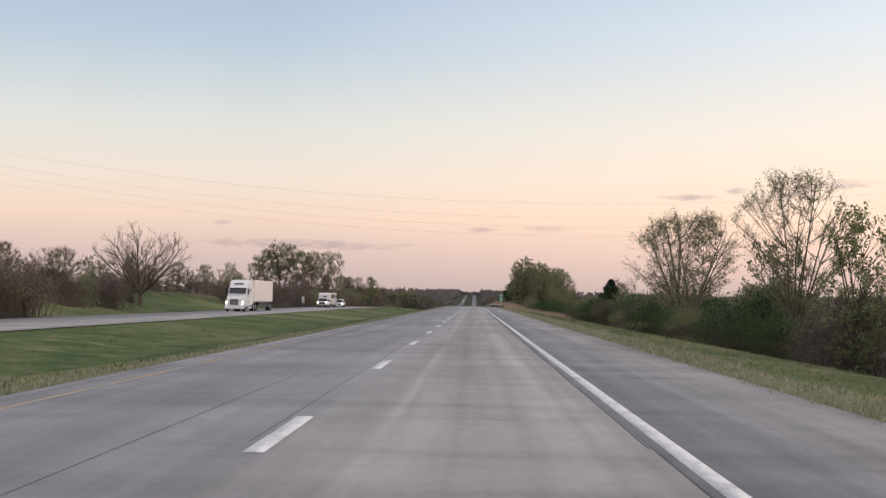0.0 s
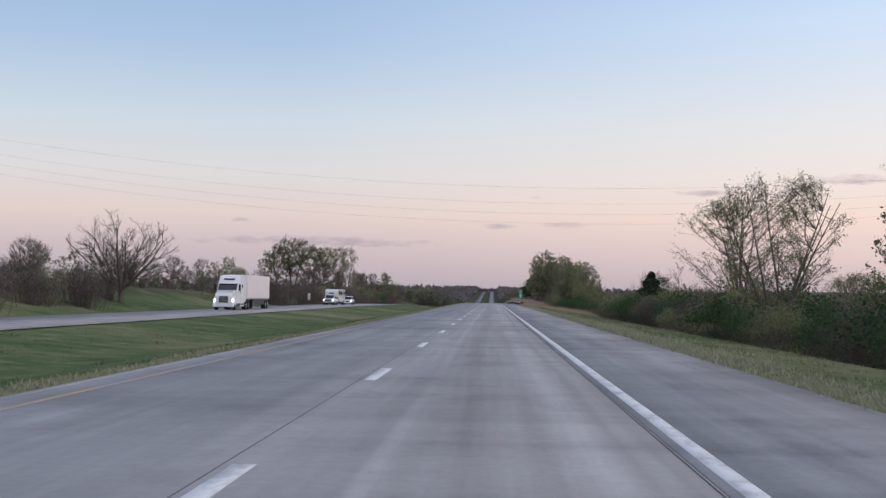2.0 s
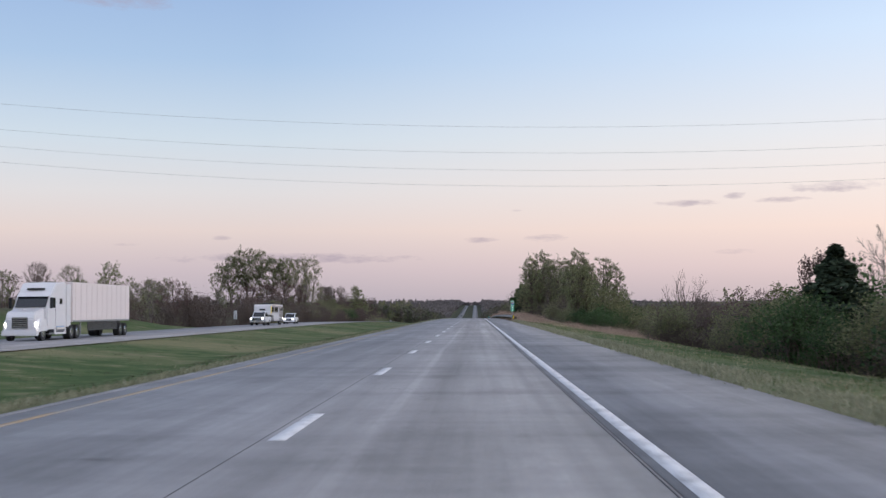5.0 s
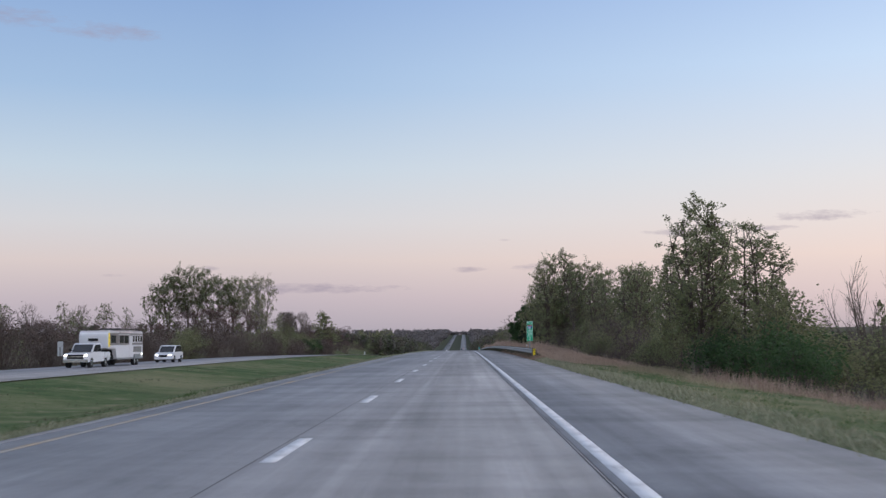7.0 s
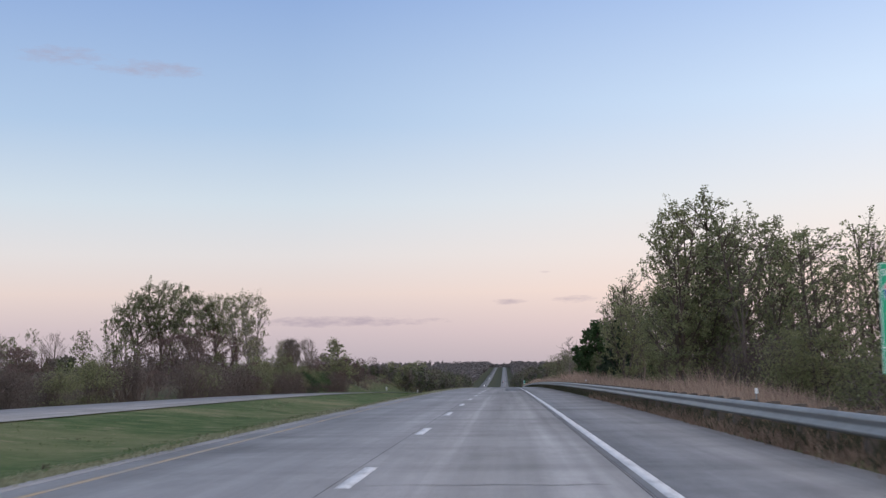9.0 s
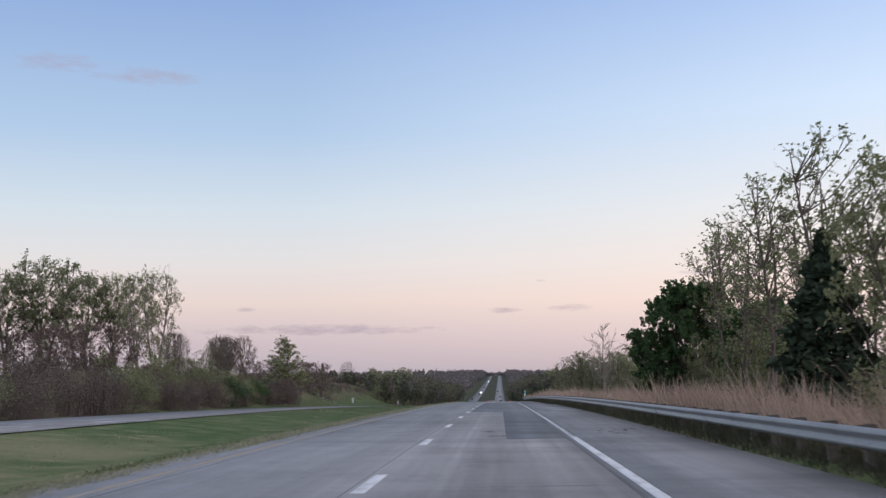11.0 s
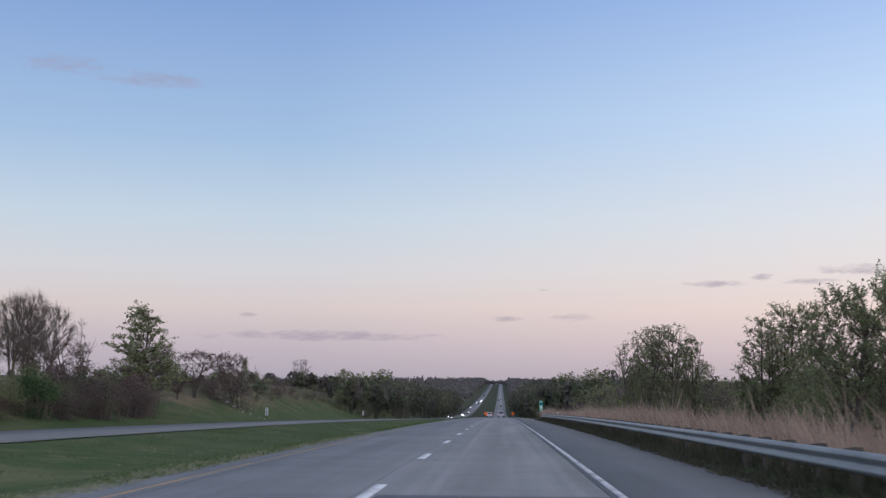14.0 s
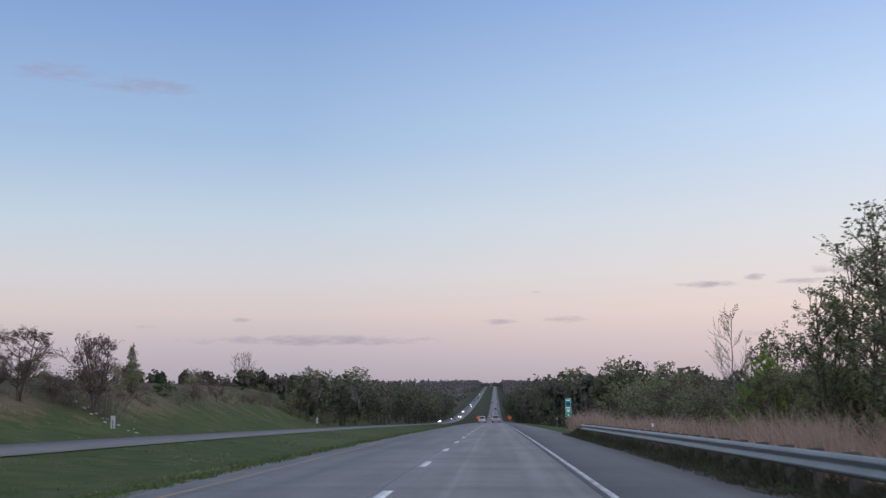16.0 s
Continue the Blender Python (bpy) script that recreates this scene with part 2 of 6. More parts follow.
def varied(dark, light):
    """Foliage colour, varied from plant to plant and leaf to leaf."""
    def colour(t, co):
        o = t.nodes.new("ShaderNodeObjectInfo").outputs["Random"]
        n = noise_tex(t, co, 1.3, 3.0, 0.7)
        g = t.nodes.new("ShaderNodeNewGeometry").outputs["Random Per Island"]
        f = maths(t, "ADD", maths(t, "MULTIPLY", g, 0.45), maths(t, "ADD", maths(t, "MULTIPLY", n, 0.4), maths(t, "MULTIPLY", o, 0.3)))
        return ramp(t, f, [(0.3, dark), (0.85, light)])
    return colour


def woods_colour(t, co):
    """Grey-brown bare crowns mixed with olive and dark green ones, lightened and greyed for haze."""
    tone = noise_tex(t, stretched(t, co, 0.09, 0.05, 0.02), 1.0, 2.0, 0.5)
    leaf = t.nodes.new("ShaderNodeNewGeometry").outputs["Random Per Island"]
    c = ramp(t, tone, [(0.34, (0.058, 0.074, 0.040)), (0.44, (0.100, 0.088, 0.078)), (0.50, (0.085, 0.098, 0.052)), (0.57, (0.130, 0.106, 0.094)), (0.68, (0.108, 0.118, 0.056))])
    return mix(t, 1.0, c, ramp(t, leaf, [(0.0, 0.85), (1.0, 1.2)]), "MULTIPLY")


def painted(base, worn, scale=3.0, low=0.42, high=0.62):
    def colour(t, co):
        n = noise_tex(t, stretched(t, co, 1.0, 0.4), scale, 7.0, 0.75)
        return mix(t, ramp(t, n, [(low, 0.0), (high, 1.0)]), base, worn)
    return colour


M = {
    "concrete": surface("worn_concrete", concrete_colour((0.246, 0.241, 0.240)), 0.75, bump=0.25, bump_scale=40, spec=0.35),
    "shoulder": surface("shoulder_concrete", concrete_colour((0.246, 0.240, 0.238), 0.74, paling=0.85), 0.85, bump=0.2, bump_scale=50, spec=0.25),
    "patch": surface("asphalt_patch", concrete_colour((0.098, 0.102, 0.108), 0.15, bars=0.8), 0.62, bump=0.3, bump_scale=40, spec=0.4),
    "tar": surface("tar_seal", (0.085, 0.083, 0.085), 0.8),
    "white_line": surface("white_line_paint", painted((0.60, 0.60, 0.60), (0.36, 0.36, 0.36), 4.0, 0.46, 0.66), 0.85),
    "thin_line": surface("old_line_paint", painted((0.50, 0.50, 0.50), (0.24, 0.24, 0.24), 3.0, 0.44, 0.62), 0.85),
    "aluminium": surface("bare_aluminium_sheet", (0.50, 0.49, 0.47), 0.5, 0.3, vary=0.5),
    "ochre_line": surface("worn_ochre_paint", painted((0.33, 0.20, 0.085), (0.185, 0.175, 0.165), 1.6, 0.36, 0.58), 0.85),
    "yellow_line": surface("faded_yellow_paint", painted((0.35, 0.25, 0.14), (0.25, 0.235, 0.21), 1.1, 0.34, 0.56), 0.8),
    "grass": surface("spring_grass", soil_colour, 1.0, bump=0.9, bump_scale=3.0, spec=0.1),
    "blade_green": surface("grass_blades", varied((0.050, 0.082, 0.028), (0.128, 0.166, 0.066)), 0.9, thin=0.4, spec=0.15),
    "blade_dry": surface("dry_grass_blades", varied((0.190, 0.150, 0.088), (0.400, 0.330, 0.220)), 0.95, thin=0.4, spec=0.1),
    "blade_pale": surface("bleached_grass_blades", varied((0.165, 0.168, 0.102), (0.350, 0.335, 0.225)), 0.95, thin=0.4, spec=0.1),
    "rock": surface("pale_limestone", (0.32, 0.30, 0.28), 0.9, bump=0.5),
    "blade_rust": surface("bluestem_blades", varied((0.185, 0.124, 0.090), (0.360, 0.258, 0.194)), 0.95, thin=0.4, spec=0.1),
    "dirt": surface("washed_dirt", varied((0.040, 0.040, 0.032), (0.095, 0.088, 0.070)), 0.95, bump=0.4, bump_scale=30, spec=0.1),
    "weed": surface("roadside_weeds", varied((0.036, 0.040, 0.024), (0.100, 0.090, 0.058)), 0.9, thin=0.2, spec=0.1),
    "bark": surface("grey_bark", (0.105, 0.085, 0.070), 0.95, bump=0.6, bump_scale=12, spec=0.1),
    "twig": surface("brown_twigs", (0.105, 0.082, 0.070), 0.95, spec=0.1),
    "pale_bark": surface("bleached_bark", (0.20, 0.172, 0.148), 0.95, spec=0.1),
    "leaf": surface("young_leaves", varied((0.112, 0.128, 0.064), (0.250, 0.262, 0.132)), 0.75, thin=0.5, spec=0.25),
    "leaf_olive": surface("olive_leaves", varied((0.105, 0.115, 0.058), (0.235, 0.240, 0.120)), 0.8, thin=0.5, spec=0.2),
    "leaf_bright": surface("fresh_leaves", varied((0.078, 0.128, 0.022), (0.180, 0.240, 0.053)), 0.75, thin=0.5, spec=0.25),
    "leaf_dark": surface("dark_leaves", varied((0.024, 0.050, 0.020), (0.072, 0.116, 0.044)), 0.7, thin=0.5, spec=0.25),
    "needle": surface("cedar_needles", varied((0.013, 0.022, 0.015), (0.039, 0.054, 0.030)), 0.85, spec=0.15),
    "brush": surface("bare_brush", varied((0.082, 0.065, 0.058), (0.138, 0.110, 0.095)), 0.95, spec=0.1),
    "plume": surface("bluestem_plumes", varied((0.230, 0.158, 0.118), (0.440, 0.326, 0.248)), 0.95, thin=0.4, spec=0.1),
    "buds": surface("reddish_buds", varied((0.085, 0.056, 0.052), (0.170, 0.115, 0.104)), 0.95, thin=0.3, spec=0.1),
    # bare far woods, with distance haze mixed into the colour
    "hazy_woods": surface("haze_paled_woods", varied((0.120, 0.110, 0.106), (0.170, 0.152, 0.146)), 0.95, thin=0.3, spec=0.1),
    "far_leaf": surface("woodland_leaves", woods_colour, 0.95, thin=0.4, spec=0.1),
    "steel": surface("galvanised_steel", painted((0.235, 0.250, 0.252), (0.150, 0.158, 0.160), 2.0, 0.35, 0.7), 0.48, 0.5, spec=0.4),
    "post": surface("weathered_post", (0.115, 0.095, 0.078), 0.95, bump=0.4),
    "wire": surface("aluminium_cable", (0.30, 0.29, 0.29), 0.6, 0.3),
    "sign_green": surface("green_sheeting", (0.022, 0.340, 0.165), 0.45, vary=0.25),
    "sign_blue": surface("blue_sheeting", (0.020, 0.050, 0.260), 0.45, vary=0.25),
    "sign_red": surface("red_sheeting", (0.42, 0.03, 0.035), 0.45, vary=0.25),
    "sign_white": surface("white_sheeting", (0.80, 0.82, 0.80), 0.45, vary=0.25),
    "sign_yellow": surface("yellow_sheeting", (0.82, 0.62, 0.01), 0.45, vary=0.25),
    "sign_orange": surface("orange_sheeting", (0.90, 0.16, 0.025), 0.45, vary=0.25),
    "black": surface("black_paint", (0.012, 0.012, 0.012), 0.5),
    "rubber": surface("tyre_rubber", (0.018, 0.018, 0.018), 0.85),
    "white_body": surface("white_car_paint", (0.58, 0.57, 0.57), 0.25, spec=0.5, vary=0.25),
    "cream_body": surface("trailer_panels", (0.58, 0.52, 0.495), 0.4, spec=0.4, vary=0.25),
    "silver_body": surface("silver_car_paint", (0.36, 0.37, 0.39), 0.3, 0.4, vary=0.25),
    "taupe": surface("taupe_trailer_panel", (0.120, 0.108, 0.100), 0.4, spec=0.4, vary=0.3),
    "dark_body": surface("dark_car_paint", (0.03, 0.032, 0.036), 0.25, spec=0.5, vary=0.25),
    "chrome": surface("chrome", (0.55, 0.56, 0.57), 0.18, 1.0, vary=0.25),
    "glass": surface("tinted_glass", (0.015, 0.018, 0.022), 0.08, spec=0.6, vary=0.25),
}


def glowing(name, colour, strength):
    m = bpy.data.materials.new(name)
    t = tree_of(m)
    e = node(t, "ShaderNodeEmission", Strength=strength)
    e.inputs[0].default_value = (*colour, 1)
    t.links.new(e.outputs[0], t.nodes.new("ShaderNodeOutputMaterial").inputs[0])
    return m


M["headlight"] = glowing("lit_headlight", (1.0, 0.93, 0.80), 30.0)
M["far_lamp"] = glowing("distant_headlight", (1.0, 0.95, 0.86), 70.0)
M["brake"] = glowing("lit_tail_lamp", (1.0, 0.06, 0.03), 1.2)


# ---------------------------------------------------------------- mesh helpers
def mesh_of(name, verts, faces, material=None, smooth=False):
    me = bpy.data.meshes.new(name)
    me.from_pydata([tuple(map(float, v)) for v in verts], [], [tuple(map(int, f)) for f in faces])
    if material:
        me.materials.append(material)
    if smooth:
        me.polygons.foreach_set("use_smooth", [True] * len(me.polygons))
    me.update()
    return me


def fast_mesh(name, verts, faces, material, smooth=False):
    """A mesh from numpy arrays in which every face has the same number of corners."""
    verts, faces = np.asarray(verts, np.float32), np.asarray(faces, np.int32)
    me = bpy.data.meshes.new(name)
    me.vertices.add(len(verts))
    me.vertices.foreach_set("co", verts.ravel())
    n, k = faces.shape
    me.loops.add(n * k)
    me.loops.foreach_set("vertex_index", faces.ravel())
    me.polygons.add(n)
    me.polygons.foreach_set("loop_start", np.arange(0, n * k, k, dtype=np.int32))
    me.polygons.foreach_set("loop_total", np.full(n, k, np.int32))
    if smooth:
        me.polygons.foreach_set("use_smooth", np.ones(n, bool))
    me.materials.append(material)
    me.update(calc_edges=True)
    return me


def part(name, bm, material, parent, label=""):
    """Links a bmesh, or a mesh, as one mesh object under a thing or a part."""
    if isinstance(bm, bmesh.types.BMesh):
        me = bpy.data.meshes.new(name)
        bm.normal_update()
        bm.to_mesh(me)
        bm.free()
        me.materials.append(material)
    else:
        me = bm
        if material and not me.materials:
            me.materials.append(material)
    ob = new(name, me)
    ob.parent = parent
    if label:
        ob["label"] = label
    return ob


def box(bm, x0, x1, y0, y1, z0, z1, bevel=0.0, taper=None):
    """A block; taper (tx, ty) shrinks its top about its middle."""
    r = bmesh.ops.create_cube(bm, size=1)
    tx, ty = taper or (1, 1)
    cx, cy = (x0 + x1) / 2, (y0 + y1) / 2
    for v in r["verts"]:
        top = v.co.z > 0
        x = x0 + (v.co.x + 0.5) * (x1 - x0)
        y = y0 + (v.co.y + 0.5) * (y1 - y0)
        if top:
            x, y = cx + (x - cx) * tx, cy + (y - cy) * ty
        v.co = (x, y, z1 if top else z0)
    if bevel:
        edges = list({e for v in r["verts"] for e in v.link_edges})
        bmesh.ops.bevel(bm, geom=edges, offset=bevel, segments=2, affect="EDGES")
    return bm


def block(*args, **kw):
    return box(bmesh.new(), *args, **kw)


def rod(bm, a, b, r0, r1=None, sides=8):
    """A round bar from a to b."""
    a, b = Vector(a), Vector(b)
    m = Matrix.Translation((a + b) / 2) @ (b - a).to_track_quat("Z", "Y").to_matrix().to_4x4()
    bmesh.ops.create_cone(bm, cap_ends=True, segments=sides, radius1=r0, radius2=r0 if r1 is None else r1, depth=(b - a).length, matrix=m)
    return bm


def extrude_profile(pts, x0, x1, bevel=0.0):
    """A body from a side outline (y, z), from x0 to x1."""
    bm = bmesh.new()
    lo = [bm.verts.new((x0, y, z)) for y, z in pts]
    hi = [bm.verts.new((x1, y, z)) for y, z in pts]
    bm.faces.new(lo)
    bm.faces.new(hi[::-1])
    for i in range(len(pts)):
        j = (i + 1) % len(pts)
        bm.faces.new((lo[j], lo[i], hi[i], hi[j]))
    bmesh.ops.recalc_face_normals(bm, faces=bm.faces[:])
    if bevel:
        bmesh.ops.bevel(bm, geom=bm.edges[:], offset=bevel, segments=2, affect="EDGES")
    return bm


def thing(name, label, category, m, group="", kind=""):
    ob = new(name)
    ob.matrix_world = m
    return tagged(ob, label, category, group, kind)


# ---------------------------------------------------------------- the land
PAVE_L, PAVE_R = -6.15, 4.55
OPP_R, OPP_L = -24.0, -34.2
OPP_DROP = -0.6
NAT_AT = (-100, 0, 150, 300, 420, 520, 580, 660, 740, 860, 1000, 1200, 1500, 2000, 2770, 3600, 4500, 5200)
NAT_LEFT = (0, -0.8, -1.8, -3.0, -4.6, -5.2, -4.6, -4.0, -3.6, -5.0, -11, -20, -27, -27, -20, -9, -3, -1)
NAT_RIGHT = (-2.5, -3.0, -4.2, -5.4, -6.0, -7.2, -8.2, -9.0, -9.5, -12, -16, -22, -28, -28, -21, -10, -4, -2)


def ease(a, b, x):
    f = np.clip((x - a) / (b - a), 0, 1)
    return f * f * (3 - 2 * f)


def land_z(x, y):
    """Height of the ground off the pavement."""
    x, y = np.asarray(x, float), np.asarray(y, float)
    z = road_z(y)
    cross = np.interp(x, (-44, -38, -35.2, -34.2, -24, -23, -15, -9, -6.6, -6.1, -5.5, 4.2, 4.55, 4.9, 5.6, 9.5, 13, 17),
                      (-1.5, -1.1, -0.75, -0.70, -0.70, -0.75, -1.45, -0.55, -0.08, -0.05, -0.12, -0.12, -0.04, 0.06, 0.02, -0.35, -1.2, -2.6))
    roll = 1.6 * np.sin(x * 0.011 + 1.3) * np.sin(y * 0.0043) + 0.5 * np.sin(x * 0.05 + y * 0.031)
    left = np.interp(y, NAT_AT, NAT_LEFT) + roll * ease(60, 200, -x)
    right = np.interp(y, NAT_AT, NAT_RIGHT) + roll * ease(50, 200, x)
    a, b = ease(36, 62, -x), ease(11, 26, x)
    far = 14 * ease(500, 2200, np.abs(x)) * ease(700, 2500, y)
    far = far + 3.0 * np.exp(-((x + 53) / 9.5) ** 2) * ease(190, 250, y) * (1 - ease(330, 380, y))
    return (z + cross) * (1 - a) * (1 - b) + left * a + right * b + far


def strip_grid(xs, ys):
    X, Y = np.meshgrid(xs, ys)
    n, k = len(ys), len(xs)
    i = np.arange(n * k).reshape(n, k)
    f = np.stack([i[:-1, :-1], i[:-1, 1:], i[1:, 1:], i[1:, :-1]], -1).reshape(-1, 4)
    return X.ravel(), Y.ravel(), f


ALONG = np.concatenate([np.arange(-120, 900, 4.0), np.arange(900, 2000, 12.0), np.arange(2000, 4700, 45.0)])
gx = np.concatenate([-np.geomspace(2600, 110, 22), np.arange(-105, -40, 5.0), np.arange(-40, -6.7, 1.5), [-6.6, -6.1, -5.5, 4.2, 4.55, 4.9, 5.6],
                     np.arange(6.5, 30, 1.5), np.arange(30, 105, 5.0), np.geomspace(110, 2600, 22)])
X, Y, F = strip_grid(gx, ALONG)
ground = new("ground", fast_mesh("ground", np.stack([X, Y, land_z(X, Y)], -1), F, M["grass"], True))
tagged(ground, "spring grass verge and median with dry brown patches", "grass", kind="structure")


def ribbon(name, x0, x1, y0, y1, lift, material, step=4.0, drop=0.0, edge=0.06):
    """A thin slab that follows the road, with sides."""
    ys = np.arange(y0, y1 + step * 0.5, step) if y1 - y0 > step else np.array([y0, y1])
    if y1 > 1500:
        ys = np.concatenate([np.arange(y0, 900, step), np.arange(900, y1, 12.0)])
    z = road_z(ys) + lift + drop
    n = len(ys)
    left = x0(ys) if callable(x0) else np.full(n, x0)
    v = np.concatenate([np.stack([left, ys, z - edge], -1), np.stack([left, ys, z], -1),
                        np.stack([np.full(n, x1), ys, z], -1), np.stack([np.full(n, x1), ys, z - edge], -1)])
    i = np.arange(n - 1)
    f = np.concatenate([np.stack([i + a * n, i + b * n, i + 1 + b * n, i + 1 + a * n], -1) for a, b in ((0, 1), (1, 2), (2, 3))])
    return fast_mesh(name, v, f, material)


road = new("road", ribbon("road", -5.75, 1.52, -120, 4600, 0.0, M["concrete"]))
tagged(road, "worn grey concrete highway lanes with tyre streaks", "road", kind="structure")
shoulder_r = new("shoulder", ribbon("shoulder", 1.545, PAVE_R, -120, 4600, -0.004, M["shoulder"]))
tagged(shoulder_r, "wide grey concrete road shoulder", "shoulder", kind="structure")
shoulder_l = new("shoulder", ribbon("shoulder", lambda ys: np.interp(ys, (260, 420), (-5.92, PAVE_L)), -5.77, -120, 4600, -0.004, M["shoulder"]))
tagged(shoulder_l, "narrow inner road shoulder beside the median grass", "shoulder", kind="structure")
opposite = new("road", ribbon("opposite_road", OPP_L, OPP_R, -120, 4600, 0.0, M["shoulder"], drop=OPP_DROP))
tagged(opposite, "pale concrete carriageway for oncoming traffic", "road", kind="structure")

edge_line = part("edge_line", ribbon("edge_line", 1.63, 1.80, -120, 428, 0.003, M["white_line"], edge=0.002), None, road, "wide white edge line")
part("edge_line", ribbon("edge_line", 1.64, 1.76, 428.1, 2600, 0.003, M["thin_line"], edge=0.002), None, road, "older worn white edge line")
part("edge_line", ribbon("inner_line", -5.34, -5.21, -120, 500, 0.003, M["yellow_line"], edge=0.002), None, road, "faded yellow edge line")
part("edge_line", ribbon("inner_line", -5.34, -5.21, 500.1, 2600, 0.003, M["ochre_line"], edge=0.002), None, road, "worn ochre edge line")
joint = part("joint", ribbon("joint", 1.522, 1.543, -120, 900, -0.012, M["tar"], edge=0.01), None, road, "dark sealed joint beside the shoulder")
DASH0, PERIOD, DASH_X = -1.14, 12.192, -1.86
for k in range(8, 140):
    y = DASH0 + PERIOD * k
    me = ribbon("lane_dash", DASH_X - 0.09, DASH_X + 0.09, y - 1.55, y + 1.55, 0.004, M["white_line"], step=3.1, edge=0.003)
    part("lane_dash", me, None, road)


# ---------------------------------------------------------------- trees
class Grower:
    """Grows a plant as tapered limbs and small leaves."""

    def __init__(self, seed):
        self.rng = random.Random(seed)
        self.limbs, self.tips = [], []

    def grow(self, p, d, length, radius, level, top, o):
        rng = self.rng
        n = 4 if level == 0 else 3
        step = length / n
        for i in range(n):
            bend = Vector((rng.gauss(0, 1), rng.gauss(0, 1), rng.gauss(0, 1))) * o["wander"]
            d = (d + bend + Vector((0, 0, o["up"] if level else 0.05))).normalized()
            q = p + d * step
            r2 = max(radius * (1 - (i + 1) / n * (0.45 if level < top else 0.75)), o.get("fine", 0.007))
            r1 = max(radius * (1 - i / n * (0.45 if level < top else 0.75)), o.get("fine", 0.007))
            self.limbs.append((p.copy(), q.copy(), r1, r2, level))
            if level >= o["leaf_from"] and (i == n - 1 or rng.random() < o["fill"]):
                self.tips.append((q.copy(), d.copy()))
            if level < top and (i > 0 or level > 0 or o["low"]):
                for _ in range(o["kids"][level]):
                    side = Vector((rng.gauss(0, 1), rng.gauss(0, 1), rng.gauss(0, 0.35)))
                    side = (side - d * side.dot(d)).normalized()
                    a = radians(rng.uniform(*o["spread"]))
                    k = (d * math.cos(a) + side * math.sin(a)).normalized()
                    shrink = rng.uniform(*o["shrink"])
                    self.grow(p.lerp(q, rng.uniform(0.3, 1.0)), k, length * shrink, r2 * 0.66, level + 1, top, o)
            p = q

    def wood(self, name, material):
        v, f = [], []
        ring = {s: [(math.cos(2 * math.pi * j / s), math.sin(2 * math.pi * j / s)) for j in range(s)] for s in (3, 4, 6)}
        for a, b, r1, r2, level in self.limbs:
            s = 6 if level == 0 else 4 if level == 1 else 3
            d = (b - a).normalized()
            u = d.orthogonal().normalized()
            w = d.cross(u)
            k = len(v)
            for c, r in ((a, r1), (b, r2)):
                for x, y in ring[s]:
                    v.append(c + (u * x + w * y) * r)
            for j in range(s):
                f.append((k + j, k + (j + 1) % s, k + s + (j + 1) % s, k + s + j))
        return fast_mesh(name, np.array(v), np.array(f), material)


def leaf_quads(rng, p, size, slim=0.6):
    n = len(p)
    u = rng.normal(0, 1, (n, 3))
    u /= np.linalg.norm(u, axis=1, keepdims=True)
    w = np.cross(u, rng.normal(0, 1, (n, 3)))
    w /= np.linalg.norm(w, axis=1, keepdims=True)
    s = size * rng.uniform(0.6, 1.4, (n, 1))
    v = np.stack([p - u * s, p + w * s * slim, p + u * s, p - w * s * slim], 1).reshape(-1, 3)
    return v, np.arange(4 * n).reshape(n, 4)


OPTS = dict(fill=0.35, wander=0.12, up=0.06, leaf_from=2, low=False, kids=(2, 2, 2, 2), spread=(25, 55), shrink=(0.55, 0.8))


